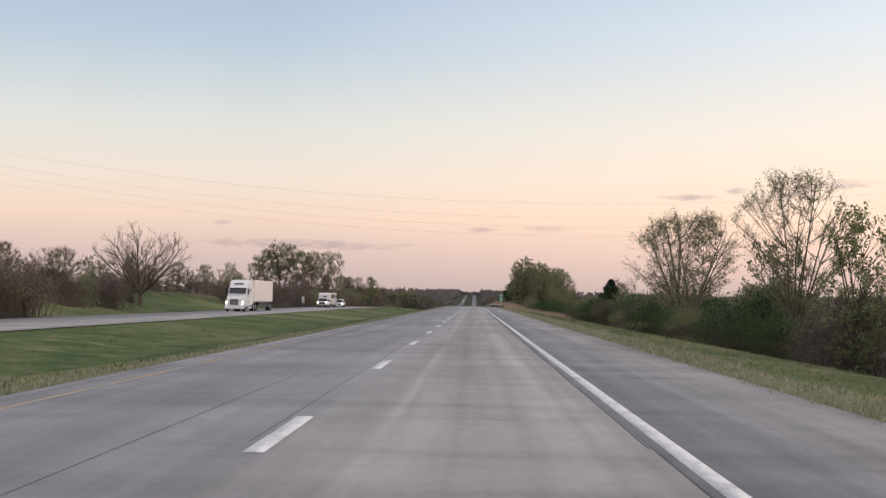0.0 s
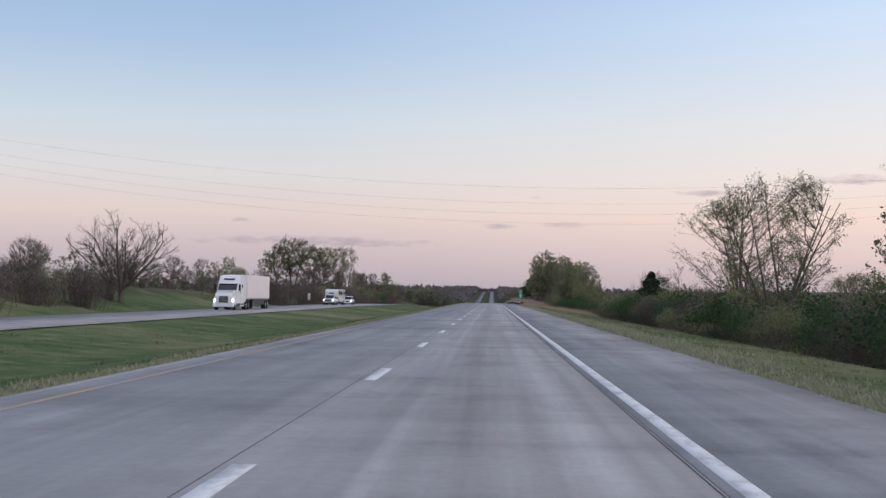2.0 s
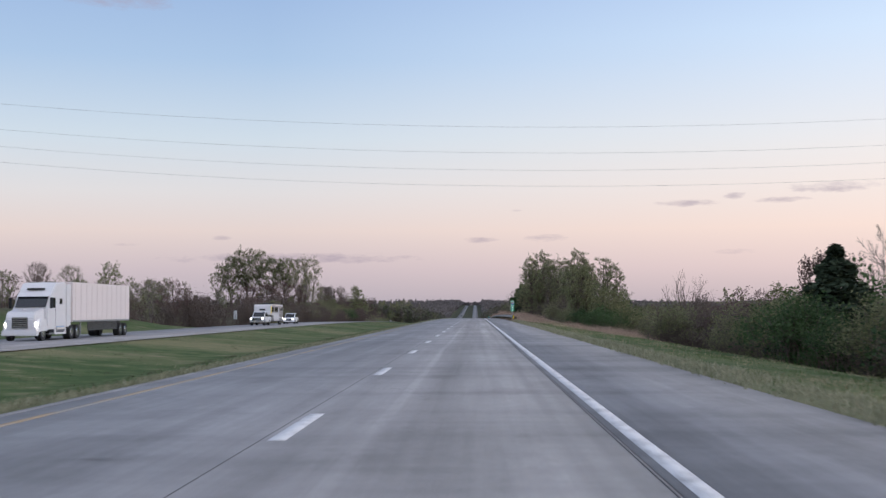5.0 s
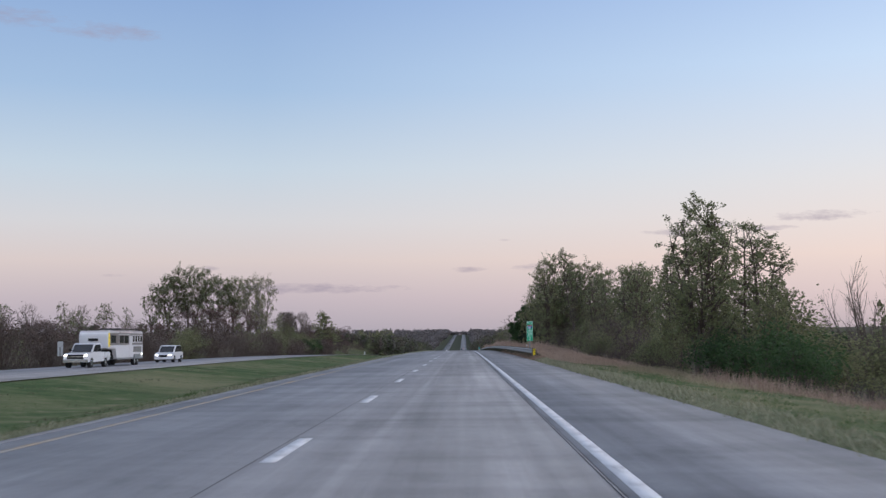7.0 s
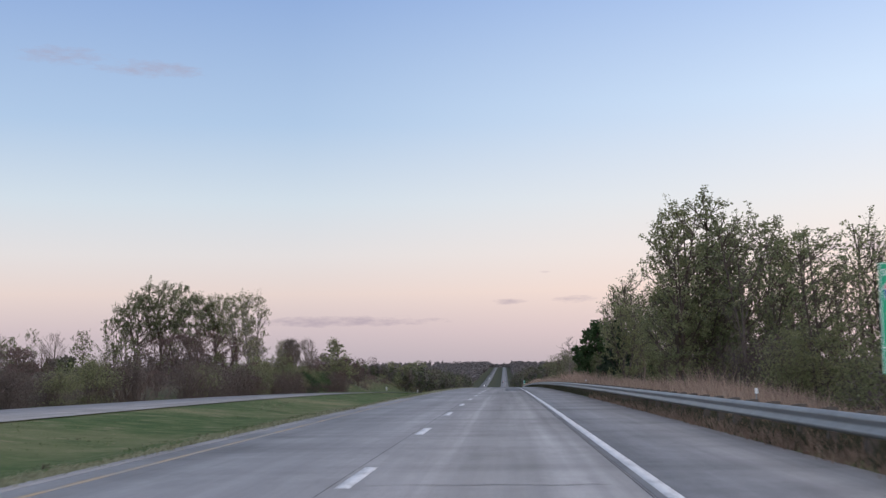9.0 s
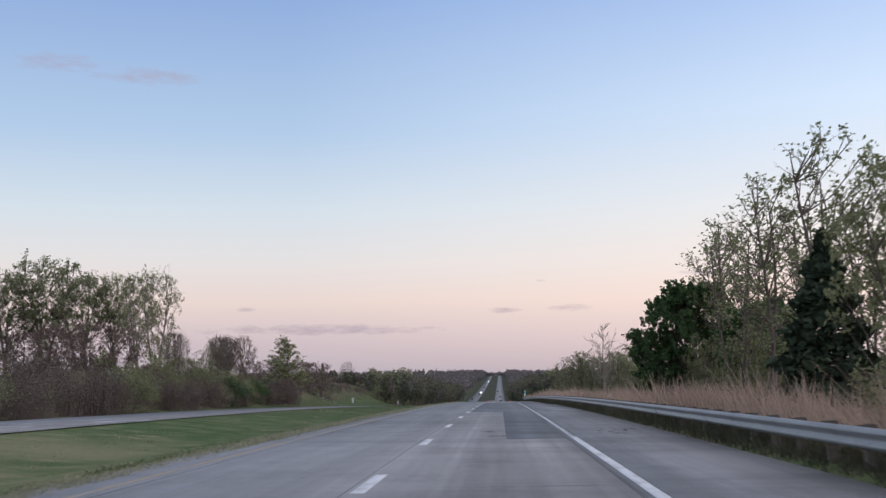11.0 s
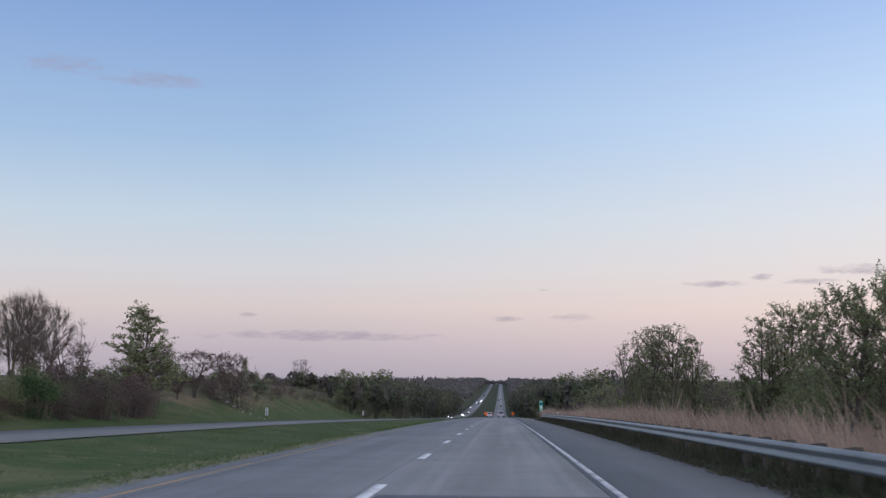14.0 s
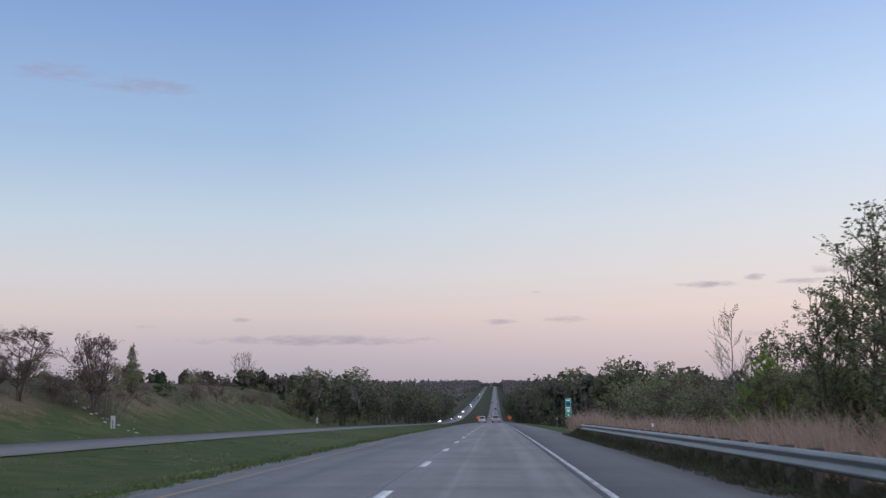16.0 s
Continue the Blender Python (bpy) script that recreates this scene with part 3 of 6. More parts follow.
def clump_meshes(seed, height, reach, leaf, clumps=30, spot=0.07, per=90, size=0.12, low=0.3, stems=2, trunk=0.3, fan=0.10, bark="bark", belly=0.62, twigs=6, gap=1.25, cone=False):
    """A tree of rising limbs that end in separate tufts of leaves.

    reach, spot and fan are shares of the height; belly is where the crown is widest."""
    g = Grower(seed)
    rng = g.rng
    lines = []
    for k in range(stems):
        a = rng.uniform(0, 6.283)
        out = fan * rng.uniform(0.5, 1.2) if stems > 1 else fan * 0.2
        top = rng.uniform(0.78, 0.96) if k else 0.96
        pts, n = [], 9
        for i in range(n + 1):
            h = i / n
            bend = 0.02 * math.sin(4 * h + a * 3)
            pts.append(Vector((math.cos(a) * (0.01 + out * h ** 1.3 + bend), math.sin(a) * (0.01 + out * h ** 1.3 - bend), h * top)) * height)
        pts[0].z = -0.6
        r0 = trunk * (1.0 if stems == 1 else 0.72)
        for i in range(n):
            g.limbs.append((pts[i], pts[i + 1], r0 * (1 - i / n) ** 0.9 + 0.015, r0 * (1 - (i + 1) / n) ** 0.9 + 0.015, 0))
        lines.append(pts)
    spots = []
    for k in range(clumps * 12):
        h = low + (1 - low) * rng.random()
        u = (h - low) / (1 - low)
        b = (belly - low) / (1 - low)
        wide = math.sin(min(1, u / max(b, 0.05)) * 1.45) if u < b else math.cos((u - b) / (1 - b) * 1.40)
        if cone and u > b:
            wide = 1 - (u - b) / (1 - b)
        r = reach * ((0.08 if cone else 0.25) + 0.75 * wide) * math.sqrt(rng.uniform(0.02, 1))
        a = rng.uniform(0, 6.283)
        p = Vector((r * math.cos(a), r * math.sin(a), min(h, 1 - spot * 0.5))) * height
        if all((p - q).length > gap * spot * height for q in spots):
            spots.append(p)
        if len(spots) >= clumps:
            break
    tips = []
    for p in spots:
        best = None
        for pts in lines:
            for q in pts[1:-1]:
                flat = math.hypot(p.x - q.x, p.y - q.y)
                cost = abs((p.z - q.z) - 0.9 * flat - 0.02 * height) + 0.7 * flat
                if best is None or cost < best[0]:
                    best = (cost, q)
        q = best[1]
        m1 = q.lerp(p, 0.4) + Vector((rng.gauss(0, 0.012), rng.gauss(0, 0.012), -0.015)) * height
        w = min(0.0042 * height, trunk * 0.34)
        g.limbs += [(q, m1, w, w * 0.7, 1), (m1, p, w * 0.7, w * 0.4, 2)]
        for j in range(twigs):
            s0 = m1.lerp(p, rng.uniform(0.35, 1.0))
            e = p + Vector((rng.gauss(0, 0.62), rng.gauss(0, 0.62), rng.gauss(0.35, 0.55))) * spot * height
            g.limbs.append((s0, e, w * 0.35, w * 0.16, 3))
            tips.append((s0.lerp(e, 0.65), e))
    crown = None
    if leaf and per:
        nr = np.random.default_rng(seed)
        a = np.array([t[0] for t in tips])
        b = np.array([t[1] for t in tips])
        i = nr.integers(0, len(tips), per * len(spots))
        f = nr.uniform(0, 1.15, (len(i), 1))
        p = a[i] + (b[i] - a[i]) * f + nr.normal(0, spot * height * 0.19, (len(i), 3))
        crown = fast_mesh("leaves", *leaf_quads(nr, p, size), leaf)
    return g.wood("limbs", M[bark]), crown


def cedar_meshes(seed, height, width):
    rng = np.random.default_rng(seed)
    n = 5200
    h = rng.uniform(0, 1, n) ** 1.25
    r = width * (1 - h) ** 0.85 * np.sqrt(rng.uniform(0.25, 1, n)) * (1 + 0.25 * np.sin(h * 40))
    a = rng.uniform(0, 6.283, n)
    p = np.stack([r * np.cos(a), r * np.sin(a), 0.2 + h * height], -1)
    crown = fast_mesh("leaves", *leaf_quads(rng, p, 0.17), M["needle"])
    g = Grower(seed)
    g.limbs = [(Vector((0, 0, -0.6)), Vector((0, 0, height * 0.97)), 0.18, 0.02, 0)]
    for i in range(60):
        z = 0.3 + height * 0.9 * g.rng.random()
        a = g.rng.uniform(0, 6.28)
        reach = width * (1 - z / height) * 0.8
        g.limbs.append((Vector((0, 0, z)), Vector((math.cos(a) * reach, math.sin(a) * reach, z + 0.15)), 0.04, 0.01, 2))
    return g.wood("limbs", M["bark"]), crown


def leader_meshes(seed, height, width):
    """A bare tree: one central leader with boughs that sweep upwards."""
    g = Grower(seed)
    o = {**OPTS, "up": 0.10, "leaf_from": 9, "kids": (0, 2, 1, 1), "shrink": (0.35, 0.6), "spread": (20, 42), "wander": 0.06, "fine": 0.013}
    for stem, (dx, tall) in enumerate(((0, 1.0), (0.11 * height, 0.8))):
        n, p = 10, Vector((dx * 0.3, 0, -0.6))
        for i in range(n):
            q = Vector((dx * (0.3 + 0.7 * (i + 1) / n) + g.rng.gauss(0, 0.05), g.rng.gauss(0, 0.05), -0.6 + (height * tall + 0.6) * (i + 1) / n))
            r = lambda k: (0.13 if stem == 0 else 0.08) * (1 - k / n) + 0.016
            g.limbs.append((p, q, r(i), r(i + 1), 0))
            if i > 2:
                for _ in range(3 if stem == 0 else 2):
                    a = g.rng.uniform(0, 6.283)
                    reach = width * (1.08 - (i + 1) / n) ** 0.6 * g.rng.uniform(0.6, 1.05) * (1 if stem == 0 else 0.6)
                    g.grow(p.lerp(q, g.rng.random()), Vector((math.cos(a), math.sin(a), 0.75)).normalized(), reach * 1.35, 0.032 * (1.2 - i / n), 1, 3, o)
            p = q
    return g.wood("limbs", M["pale_bark"]), None


def vase_meshes(seed, height, top):
    """A bare tree that forks low into many limbs, which fan out and end in fine twigs."""
    g = Grower(seed)
    o = {**OPTS, "up": 0.07, "leaf_from": 9, "kids": (0, 2, 2, 2), "shrink": (0.30, 0.50), "spread": (18, 48), "wander": 0.10, "fine": 0.010}
    fork = Vector((0, 0, height * 0.16))
    g.limbs.append((Vector((0, 0, -0.6)), fork, 0.27, 0.21, 0))
    n = 13
    for i in range(n):
        a = 2.4 * i + g.rng.uniform(-0.3, 0.3)
        tilt = radians(8 + 50 * math.sqrt((i + 0.5) / n))
        d = Vector((math.cos(a) * math.sin(tilt), math.sin(a) * math.sin(tilt), math.cos(tilt)))
        reach = height * (0.72 - 0.12 * (i / n)) * g.rng.uniform(0.88, 1.0)
        g.grow(fork.lerp(Vector((0, 0, height * 0.10)), g.rng.random()), d, reach, 0.10, 1, top, o)
    # twigs end in a rounded dome
    g.limbs = [c for c in g.limbs if math.hypot(c[1].x, c[1].y) ** 2 / (0.55 * height) ** 2 + (c[1].z - 0.36 * height) ** 2 / (0.62 * height) ** 2 < 1.0]
    return g.wood("limbs", M["bark"]), None


def bush_meshes(seed, height, width, leaf, n=1500, size=0.13, twigs=120):
    """A rounded thicket: many thin stems and a ragged shell of leaves."""
    rng = np.random.default_rng(seed)
    g = Grower(seed)
    pts = []
    for i in range(twigs):
        a, s = g.rng.uniform(0, 6.28), g.rng.uniform(0.0, 1.0)
        tip = Vector((math.cos(a) * width * s, math.sin(a) * width * s, height * (1.0 - 0.45 * s * s) * g.rng.uniform(0.6, 1.05)))
        base = Vector((tip.x * g.rng.uniform(0.1, 0.9), tip.y * g.rng.uniform(0.1, 0.9), -0.5))
        mid = base.lerp(tip, 0.55) + Vector((g.rng.gauss(0, 0.12), g.rng.gauss(0, 0.12), 0.1)) * width
        g.limbs += [(base, mid, 0.022, 0.013, 2), (mid, tip, 0.013, 0.005, 3)]
        for k in range(3):
            t = mid.lerp(tip, g.rng.uniform(0.2, 0.9))
            e = t + Vector((g.rng.gauss(0, 0.2), g.rng.gauss(0, 0.2), g.rng.uniform(0.0, 0.3))) * width * 0.6
            g.limbs.append((t, e, 0.012, 0.004, 3))
            pts.append(e)
        pts.append(tip)
        pts.append(mid.lerp(tip, 0.5))
        pts.append(base.lerp(mid, 0.45))
    pts = np.array(pts)
    p = pts[rng.integers(0, len(pts), n)] + rng.normal(0, 0.13 * width, (n, 3)) * (1, 1, 0.8)
    p[:, 2] = np.abs(p[:, 2])
    return g.wood("limbs", M["twig"]), fast_mesh("leaves", *leaf_quads(rng, p, size), leaf)


KINDS = {}


def kind_of(name, label, category, height, make, seeds):
    """Keeps a few shapes of one kind: fine ones for near the road, coarser ones for far off."""
    KINDS[name] = (label, category, height, [make(s, 1.0, 1.0) for s in seeds], [make(s, 0.30, 1.75) for s in seeds[:2]])


def leafy(height, reach, leaf, clumps, spot, per, size, low, stems, trunk, fan, belly=0.62, twigs=6, gap=1.25, bark="bark", cone=False):
    return lambda s, k, b: clump_meshes(s, height, reach, leaf, int(clumps * (0.5 + 0.5 * k)), spot, int(per * k), size * b, low, stems, trunk, fan, bark, belly, max(3, int(twigs * (0.4 + 0.6 * k))), gap, cone)


def shrub(height, width, leaf, n, size, twigs):
    return lambda s, k, b: bush_meshes(s, height, width, leaf, int(n * (k if k == 1.0 else 0.22)), size * b * 1.15, int(twigs * k))


kind_of("bare", "bare spreading tree with many fine grey twigs", "tree", 11, lambda s, k, b: vase_meshes(s, 11, 4 if k > 0.5 else 3), (1, 2, 3))
kind_of("round_bare", "leafless tree with an oval crown of fine twigs", "tree", 11, leafy(11, 0.40, None, 130, 0.062, 0, 0.1, 0.32, 5, 0.17, 0.20, 0.72, 15, 0.8), (4, 7))
kind_of("dead", "leafless pale tree with upright branches", "tree", 12, lambda s, k, b: leader_meshes(s, 12, 3.4), (5, 6))
kind_of("cotton", "tall cottonwood tree with clumps of young leaves", "tree", 20, leafy(20, 0.34, M["leaf"], 74, 0.055, 125, 0.145, 0.40, 3, 0.36, 0.20, 0.78, 8), (11, 12, 13))
kind_of("pale", "tall pale-barked tree with thin spring leaves", "tree", 20, leafy(20, 0.26, M["leaf_olive"], 56, 0.055, 70, 0.15, 0.30, 3, 0.34, 0.16, 0.74, 8, bark="pale_bark"), (21, 22))
kind_of("poplar", "slender poplar with clustered glossy leaves", "tree", 9, leafy(9, 0.17, M["leaf"], 90, 0.042, 110, 0.052, 0.16, 4, 0.10, 0.09, 0.5, 6), (31, 32, 33, 34))
kind_of("aspen", "slender young poplar with thin leaves and gaps", "tree", 9, leafy(9, 0.15, M["leaf"], 50, 0.042, 30, 0.060, 0.34, 2, 0.085, 0.07, 0.66, 6), (35, 36, 37))
kind_of("willow", "multi-stemmed willow with feathery twigs and few leaves", "tree", 9, leafy(9, 0.36, M["leaf_olive"], 95, 0.052, 135, 0.036, 0.28, 6, 0.075, 0.24, 0.72, 9, 0.85), (41, 42))
kind_of("thick", "dense young tree in dull spring leaf", "tree", 9, leafy(9, 0.33, M["leaf_olive"], 80, 0.075, 62, 0.100, 0.06, 4, 0.12, 0.16, 0.5, 4, 1.0), (51, 52))
kind_of("leafy", "dense young tree in fresh green leaf", "tree", 9, leafy(9, 0.33, M["leaf"], 80, 0.075, 62, 0.100, 0.06, 4, 0.12, 0.16, 0.5, 4, 1.0), (53, 54))
kind_of("maple", "dark full-leaved tree beside the guard rail", "tree", 7, leafy(7, 0.46, M["leaf_dark"], 300, 0.052, 170, 0.090, 0.05, 4, 0.16, 0.2, 0.42, 5, 0.72), (61,))
kind_of("cedar", "dark conical cedar tree", "tree", 8, lambda s, k, b: cedar_meshes(s, 8, 2.1), (71,))
kind_of("bush_green", "leafy green roadside bush", "bush", 3, shrub(3, 2.0, M["leaf"], 3200, 0.055, 70), (81, 82))
kind_of("bush_dark", "dark green rounded bush", "bush", 3, shrub(3, 1.9, M["leaf_dark"], 3800, 0.062, 60), (83,))
kind_of("bush_bright", "bright green sapling bush", "bush", 4, shrub(4, 1.7, M["leaf_bright"], 2400, 0.085, 60), (84,))
kind_of("brush", "tangled leafless brown brush", "bush", 3.5, shrub(3.5, 2.4, M["brush"], 2600, 0.040, 150), (91, 92, 93))
kind_of("olive", "dull olive thicket just coming into leaf", "bush", 5, shrub(5, 2.6, M["leaf_olive"], 4400, 0.062, 90), (94, 95))
kind_of("conic", "leafy cone-shaped tree with open boughs", "tree", 12, leafy(12, 0.36, M["leaf"], 130, 0.048, 85, 0.100, 0.08, 1, 0.17, 0.1, 0.26, 5, 0.9, cone=True), (101, 102))
kind_of("redbud", "small tree with reddish brown buds", "tree", 6, leafy(6, 0.42, M["buds"], 66, 0.070, 75, 0.055, 0.26, 3, 0.12, 0.22, 0.66, 7, 0.85), (96, 97))

_count = {}
far_plants = []
plants = random.Random(7)


def plant(kind, x, y, height, width=1.0, turn=None, group="", sink=0.0):
    """One plant on the ground, as a thing with limbs and leaves."""
    label, category, h0, near, far = KINDS[kind]
    always = kind in ("cotton", "pale", "bare", "round_bare", "conic", "redbud", "dead")
    pairs = near if (-90 if always else -50) < x < 24 and y < (760 if always else 690) else far
    i = _count.get(kind, 0)
    _count[kind] = i + 1
    wood, crown = pairs[i % len(pairs)]
    s = height / h0
    z = float(land_z(x, y)) - sink
    m = pose(x, y, z, 0, 0, plants.uniform(0, 360) if turn is None else turn)
    if (category == "bush" and (y > 660 or x < -52 or x > 24)) or (category == "tree" and (y > 690 or x < -85 or x > 28)):
        far_plants.append((kind, m @ Matrix.Diagonal((s * width, s * width, s, 1)), wood, crown))
        return None
    ob = thing("tree" if category == "tree" else "bush", label, category, m, group or ("roadside trees" if category == "tree" else "roadside bushes"))
    ob.scale = (s * width, s * width, s)
    low = part("trunk" if category == "tree" else "stem", wood, None, ob)
    if category == "bush":
        tagged(low, kind="stuff")
    if crown:
        tagged(part("crown", crown, None, ob), kind="stuff")
    return ob


def rising(kind, x, y, top, width=1.0, turn=None):
    """A plant whose top stands so many metres over the pavement beside it."""
    return plant(kind, x, y, top + float(road_z(y)) - float(land_z(x, y)), width, turn)


# --- left of the oncoming carriageway
for kind, x, y, top, w in [
        ("bare", -43.6, 264.6, 11.6, 1.12), ("leafy", -44.5, 326, 7.2, 0.8), ("willow", -48, 322, 6.9, 0.8), ("round_bare", -55, 330, 7.6, 0.8), ("redbud", -50, 318, 5.6, 1.0), ("round_bare", -60, 318, 8.2, 0.8), ("thick", -66, 312, 7.6, 0.9), ("willow", -47, 345, 5.4, 0.8), ("leafy", -73, 316, 8.6, 0.8), ("redbud", -56, 308, 5.2, 1.1), ("pale", -52, 372, 6.6, 0.9), ("round_bare", -56, 388, 7.0, 0.8), ("redbud", -47, 366, 6.2, 1.0), ("cotton", -91, 602, 17.5, 0.8), ("cotton", -86, 604, 22.5, 0.95), ("cotton", -80, 606, 25.5, 1.05), ("cotton", -72, 600, 21.5, 0.9), ("cotton", -67, 604, 22.0, 0.8),
        ("pale", -61, 598, 22.0, 0.85), ("pale", -57, 594, 21.8, 0.8), ("redbud", -78, 592, 12, 1.3), ("redbud", -66, 588, 13.5, 1.1), ("redbud", -71, 584, 12.5, 1.0), ("redbud", -62, 590, 12.5, 1.0), ("brush", -68, 582, 11, 1.3), ("brush", -76, 584, 10, 1.3), ("thick", -84, 588, 12, 1.2), ("thick", -73, 586, 10.5, 1.1), ("thick", -62, 582, 8.5, 1.1),
        ("olive", -52, 579, 7.2, 1.35), ("thick", -49, 588, 7.0, 1.1), ("willow", -48, 576, 7.0, 1.2), ("willow", -53, 584, 9.5, 1.2), ("thick", -50, 600, 8.0, 0.9), ("olive", -49, 612, 6.6, 1.2), ("bush_dark", -47, 606, 4.2, 1.3), ("bush_dark", -47.5, 640, 4.8, 1.2), ("willow", -52, 606, 9.5, 0.9),
        ("round_bare", -54, 626, 13.0, 0.62), ("round_bare", -51, 633, 13.4, 0.62), ("round_bare", -56, 641, 13.8, 0.62), ("pale", -60, 646, 13.5, 0.75), ("round_bare", -62, 668, 15.2, 0.85), ("round_bare", -66, 640, 14.5, 0.7), ("round_bare", -65, 632, 14.4, 0.6), ("round_bare", -60, 655, 14.0, 0.65), ("conic", -48.3, 665, 14.8, 1.55), ("dead", -53, 655, 12.0, 0.9), ("redbud", -52, 674, 8.5, 1.0), ("redbud", -52, 648, 9.0, 1.1), ("dead", -57, 652, 13, 0.9),
        ("redbud", -54.5, 740, 12.0, 1.0), ("redbud", -57, 700, 11.4, 1.35), ("redbud", -51.5, 706, 10.8, 1.3), ("redbud", -48.5, 722, 11.3, 1.1), ("brush", -46.5, 719, 6.8, 1.2), ("brush", -50, 716, 7.2, 1.2), ("round_bare", -58, 852, 16.5, 1.0), ("bush_dark", -57.5, 850, 10.0, 0.8), ("conic", -52, 748, 11.5, 0.8), ("round_bare", -60, 716, 12.5, 1.0),
        ("round_bare", -163, 700, 20.5, 0.8), ("pale", -152, 705, 21.0, 0.9), ("round_bare", -144, 702, 20.0, 0.8), ("cotton", -137, 708, 20.5, 0.9), ("cotton", -172, 696, 20.0, 0.9), ("pale", -128, 706, 19.0, 0.9), ("thick", -53, 1020, 19.0, 1.5), ("thick", -56, 1030, 18.0, 1.5)]:
    rising(kind, x, y, top, w)
for i in range(36):
    rising(plants.choice(["brush", "brush", "brush", "redbud", "olive"]), -40.5 - plants.uniform(0, 11), 172 + i * 2.7, plants.uniform(3.2, 5.0), 1.2)
for i in range(14):
    rising(plants.choice(["redbud", "round_bare", "willow", "thick"]), -46 - plants.uniform(0, 8), 178 + i * 5.2, plants.uniform(5.6, 7.8), 1.0)
for i in range(53):
    rising(plants.choice(["brush", "olive", "brush", "brush", "redbud"]), -43.5 - plants.uniform(0, 12), 318 + i * 4.7, plants.uniform(2.4, 4.8), 1.3)
for i in range(34):
    rising(plants.choice(["brush", "olive", "thick", "olive", "redbud"]), -50 - plants.uniform(0, 24), 560 + i * 2.5, plants.uniform(4.0, 7.5), 1.2)
for i in range(52):
    rising(plants.choice(["olive", "leafy", "brush", "willow", "olive", "bush_dark", "brush"]), -45.5 - plants.uniform(0, 11), 545 + i * 2.1, plants.uniform(2.8, 5.6), 1.1)
for i in range(16):
    rising(plants.choice(["brush", "olive", "brush", "bush_green"]), -45 - plants.uniform(0, 6), 590 + i * 4.0, plants.uniform(2.6, 4.6), 1.1)
for i in range(14):
    rising(plants.choice(["brush", "olive", "bush_dark", "redbud"]), -44.8 - plants.uniform(0, 3), 540 + i * 5.0, plants.uniform(2.6, 4.4), 1.1)
for i in range(15):
    rising(plants.choice(["brush", "redbud", "olive", "brush"]), -44.6 - plants.uniform(0, 6), 628 + i * 2.5, plants.uniform(3.0, 5.8), 1.0)
for i in range(11):
    rising(plants.choice(["redbud", "redbud", "olive", "brush"]), -51 - plants.uniform(0, 7), 652 + i * 5.2, plants.uniform(4.4, 6.6), 1.1)
for i in range(30):
    plant(plants.choice(["redbud", "brush", "redbud", "bush_dark", "olive"]), -49.5 - plants.uniform(0, 6), 684 + i * 6.0, plants.uniform(1.3, 3.2), 1.3)
for i in range(34):
    y = 700 + i * 8
    plant(plants.choice(["brush", "redbud", "olive", "bush_green", "brush"]), -56 - plants.uniform(0, 16), y, plants.uniform(1.4, 3.6), 1.2)
for i in range(18):
    plant(plants.choice(["brush", "brush", "olive"]), -48.5 - plants.uniform(0, 5), 736 + i * 6, plants.uniform(0.7, 1.9), 1.3)
for i in range(26):
    plant(plants.choice(["brush", "olive", "thick", "olive"]), -40 - plants.uniform(0, 9), 850 + i * 8, plants.uniform(2.5, 5.5), 1.3)
for i in range(30):
    rising(plants.choice(["pale", "round_bare", "cotton", "redbud"]), -92 - plants.uniform(0, 50), 380 + i * 11, plants.uniform(9, 12.5), 0.9)

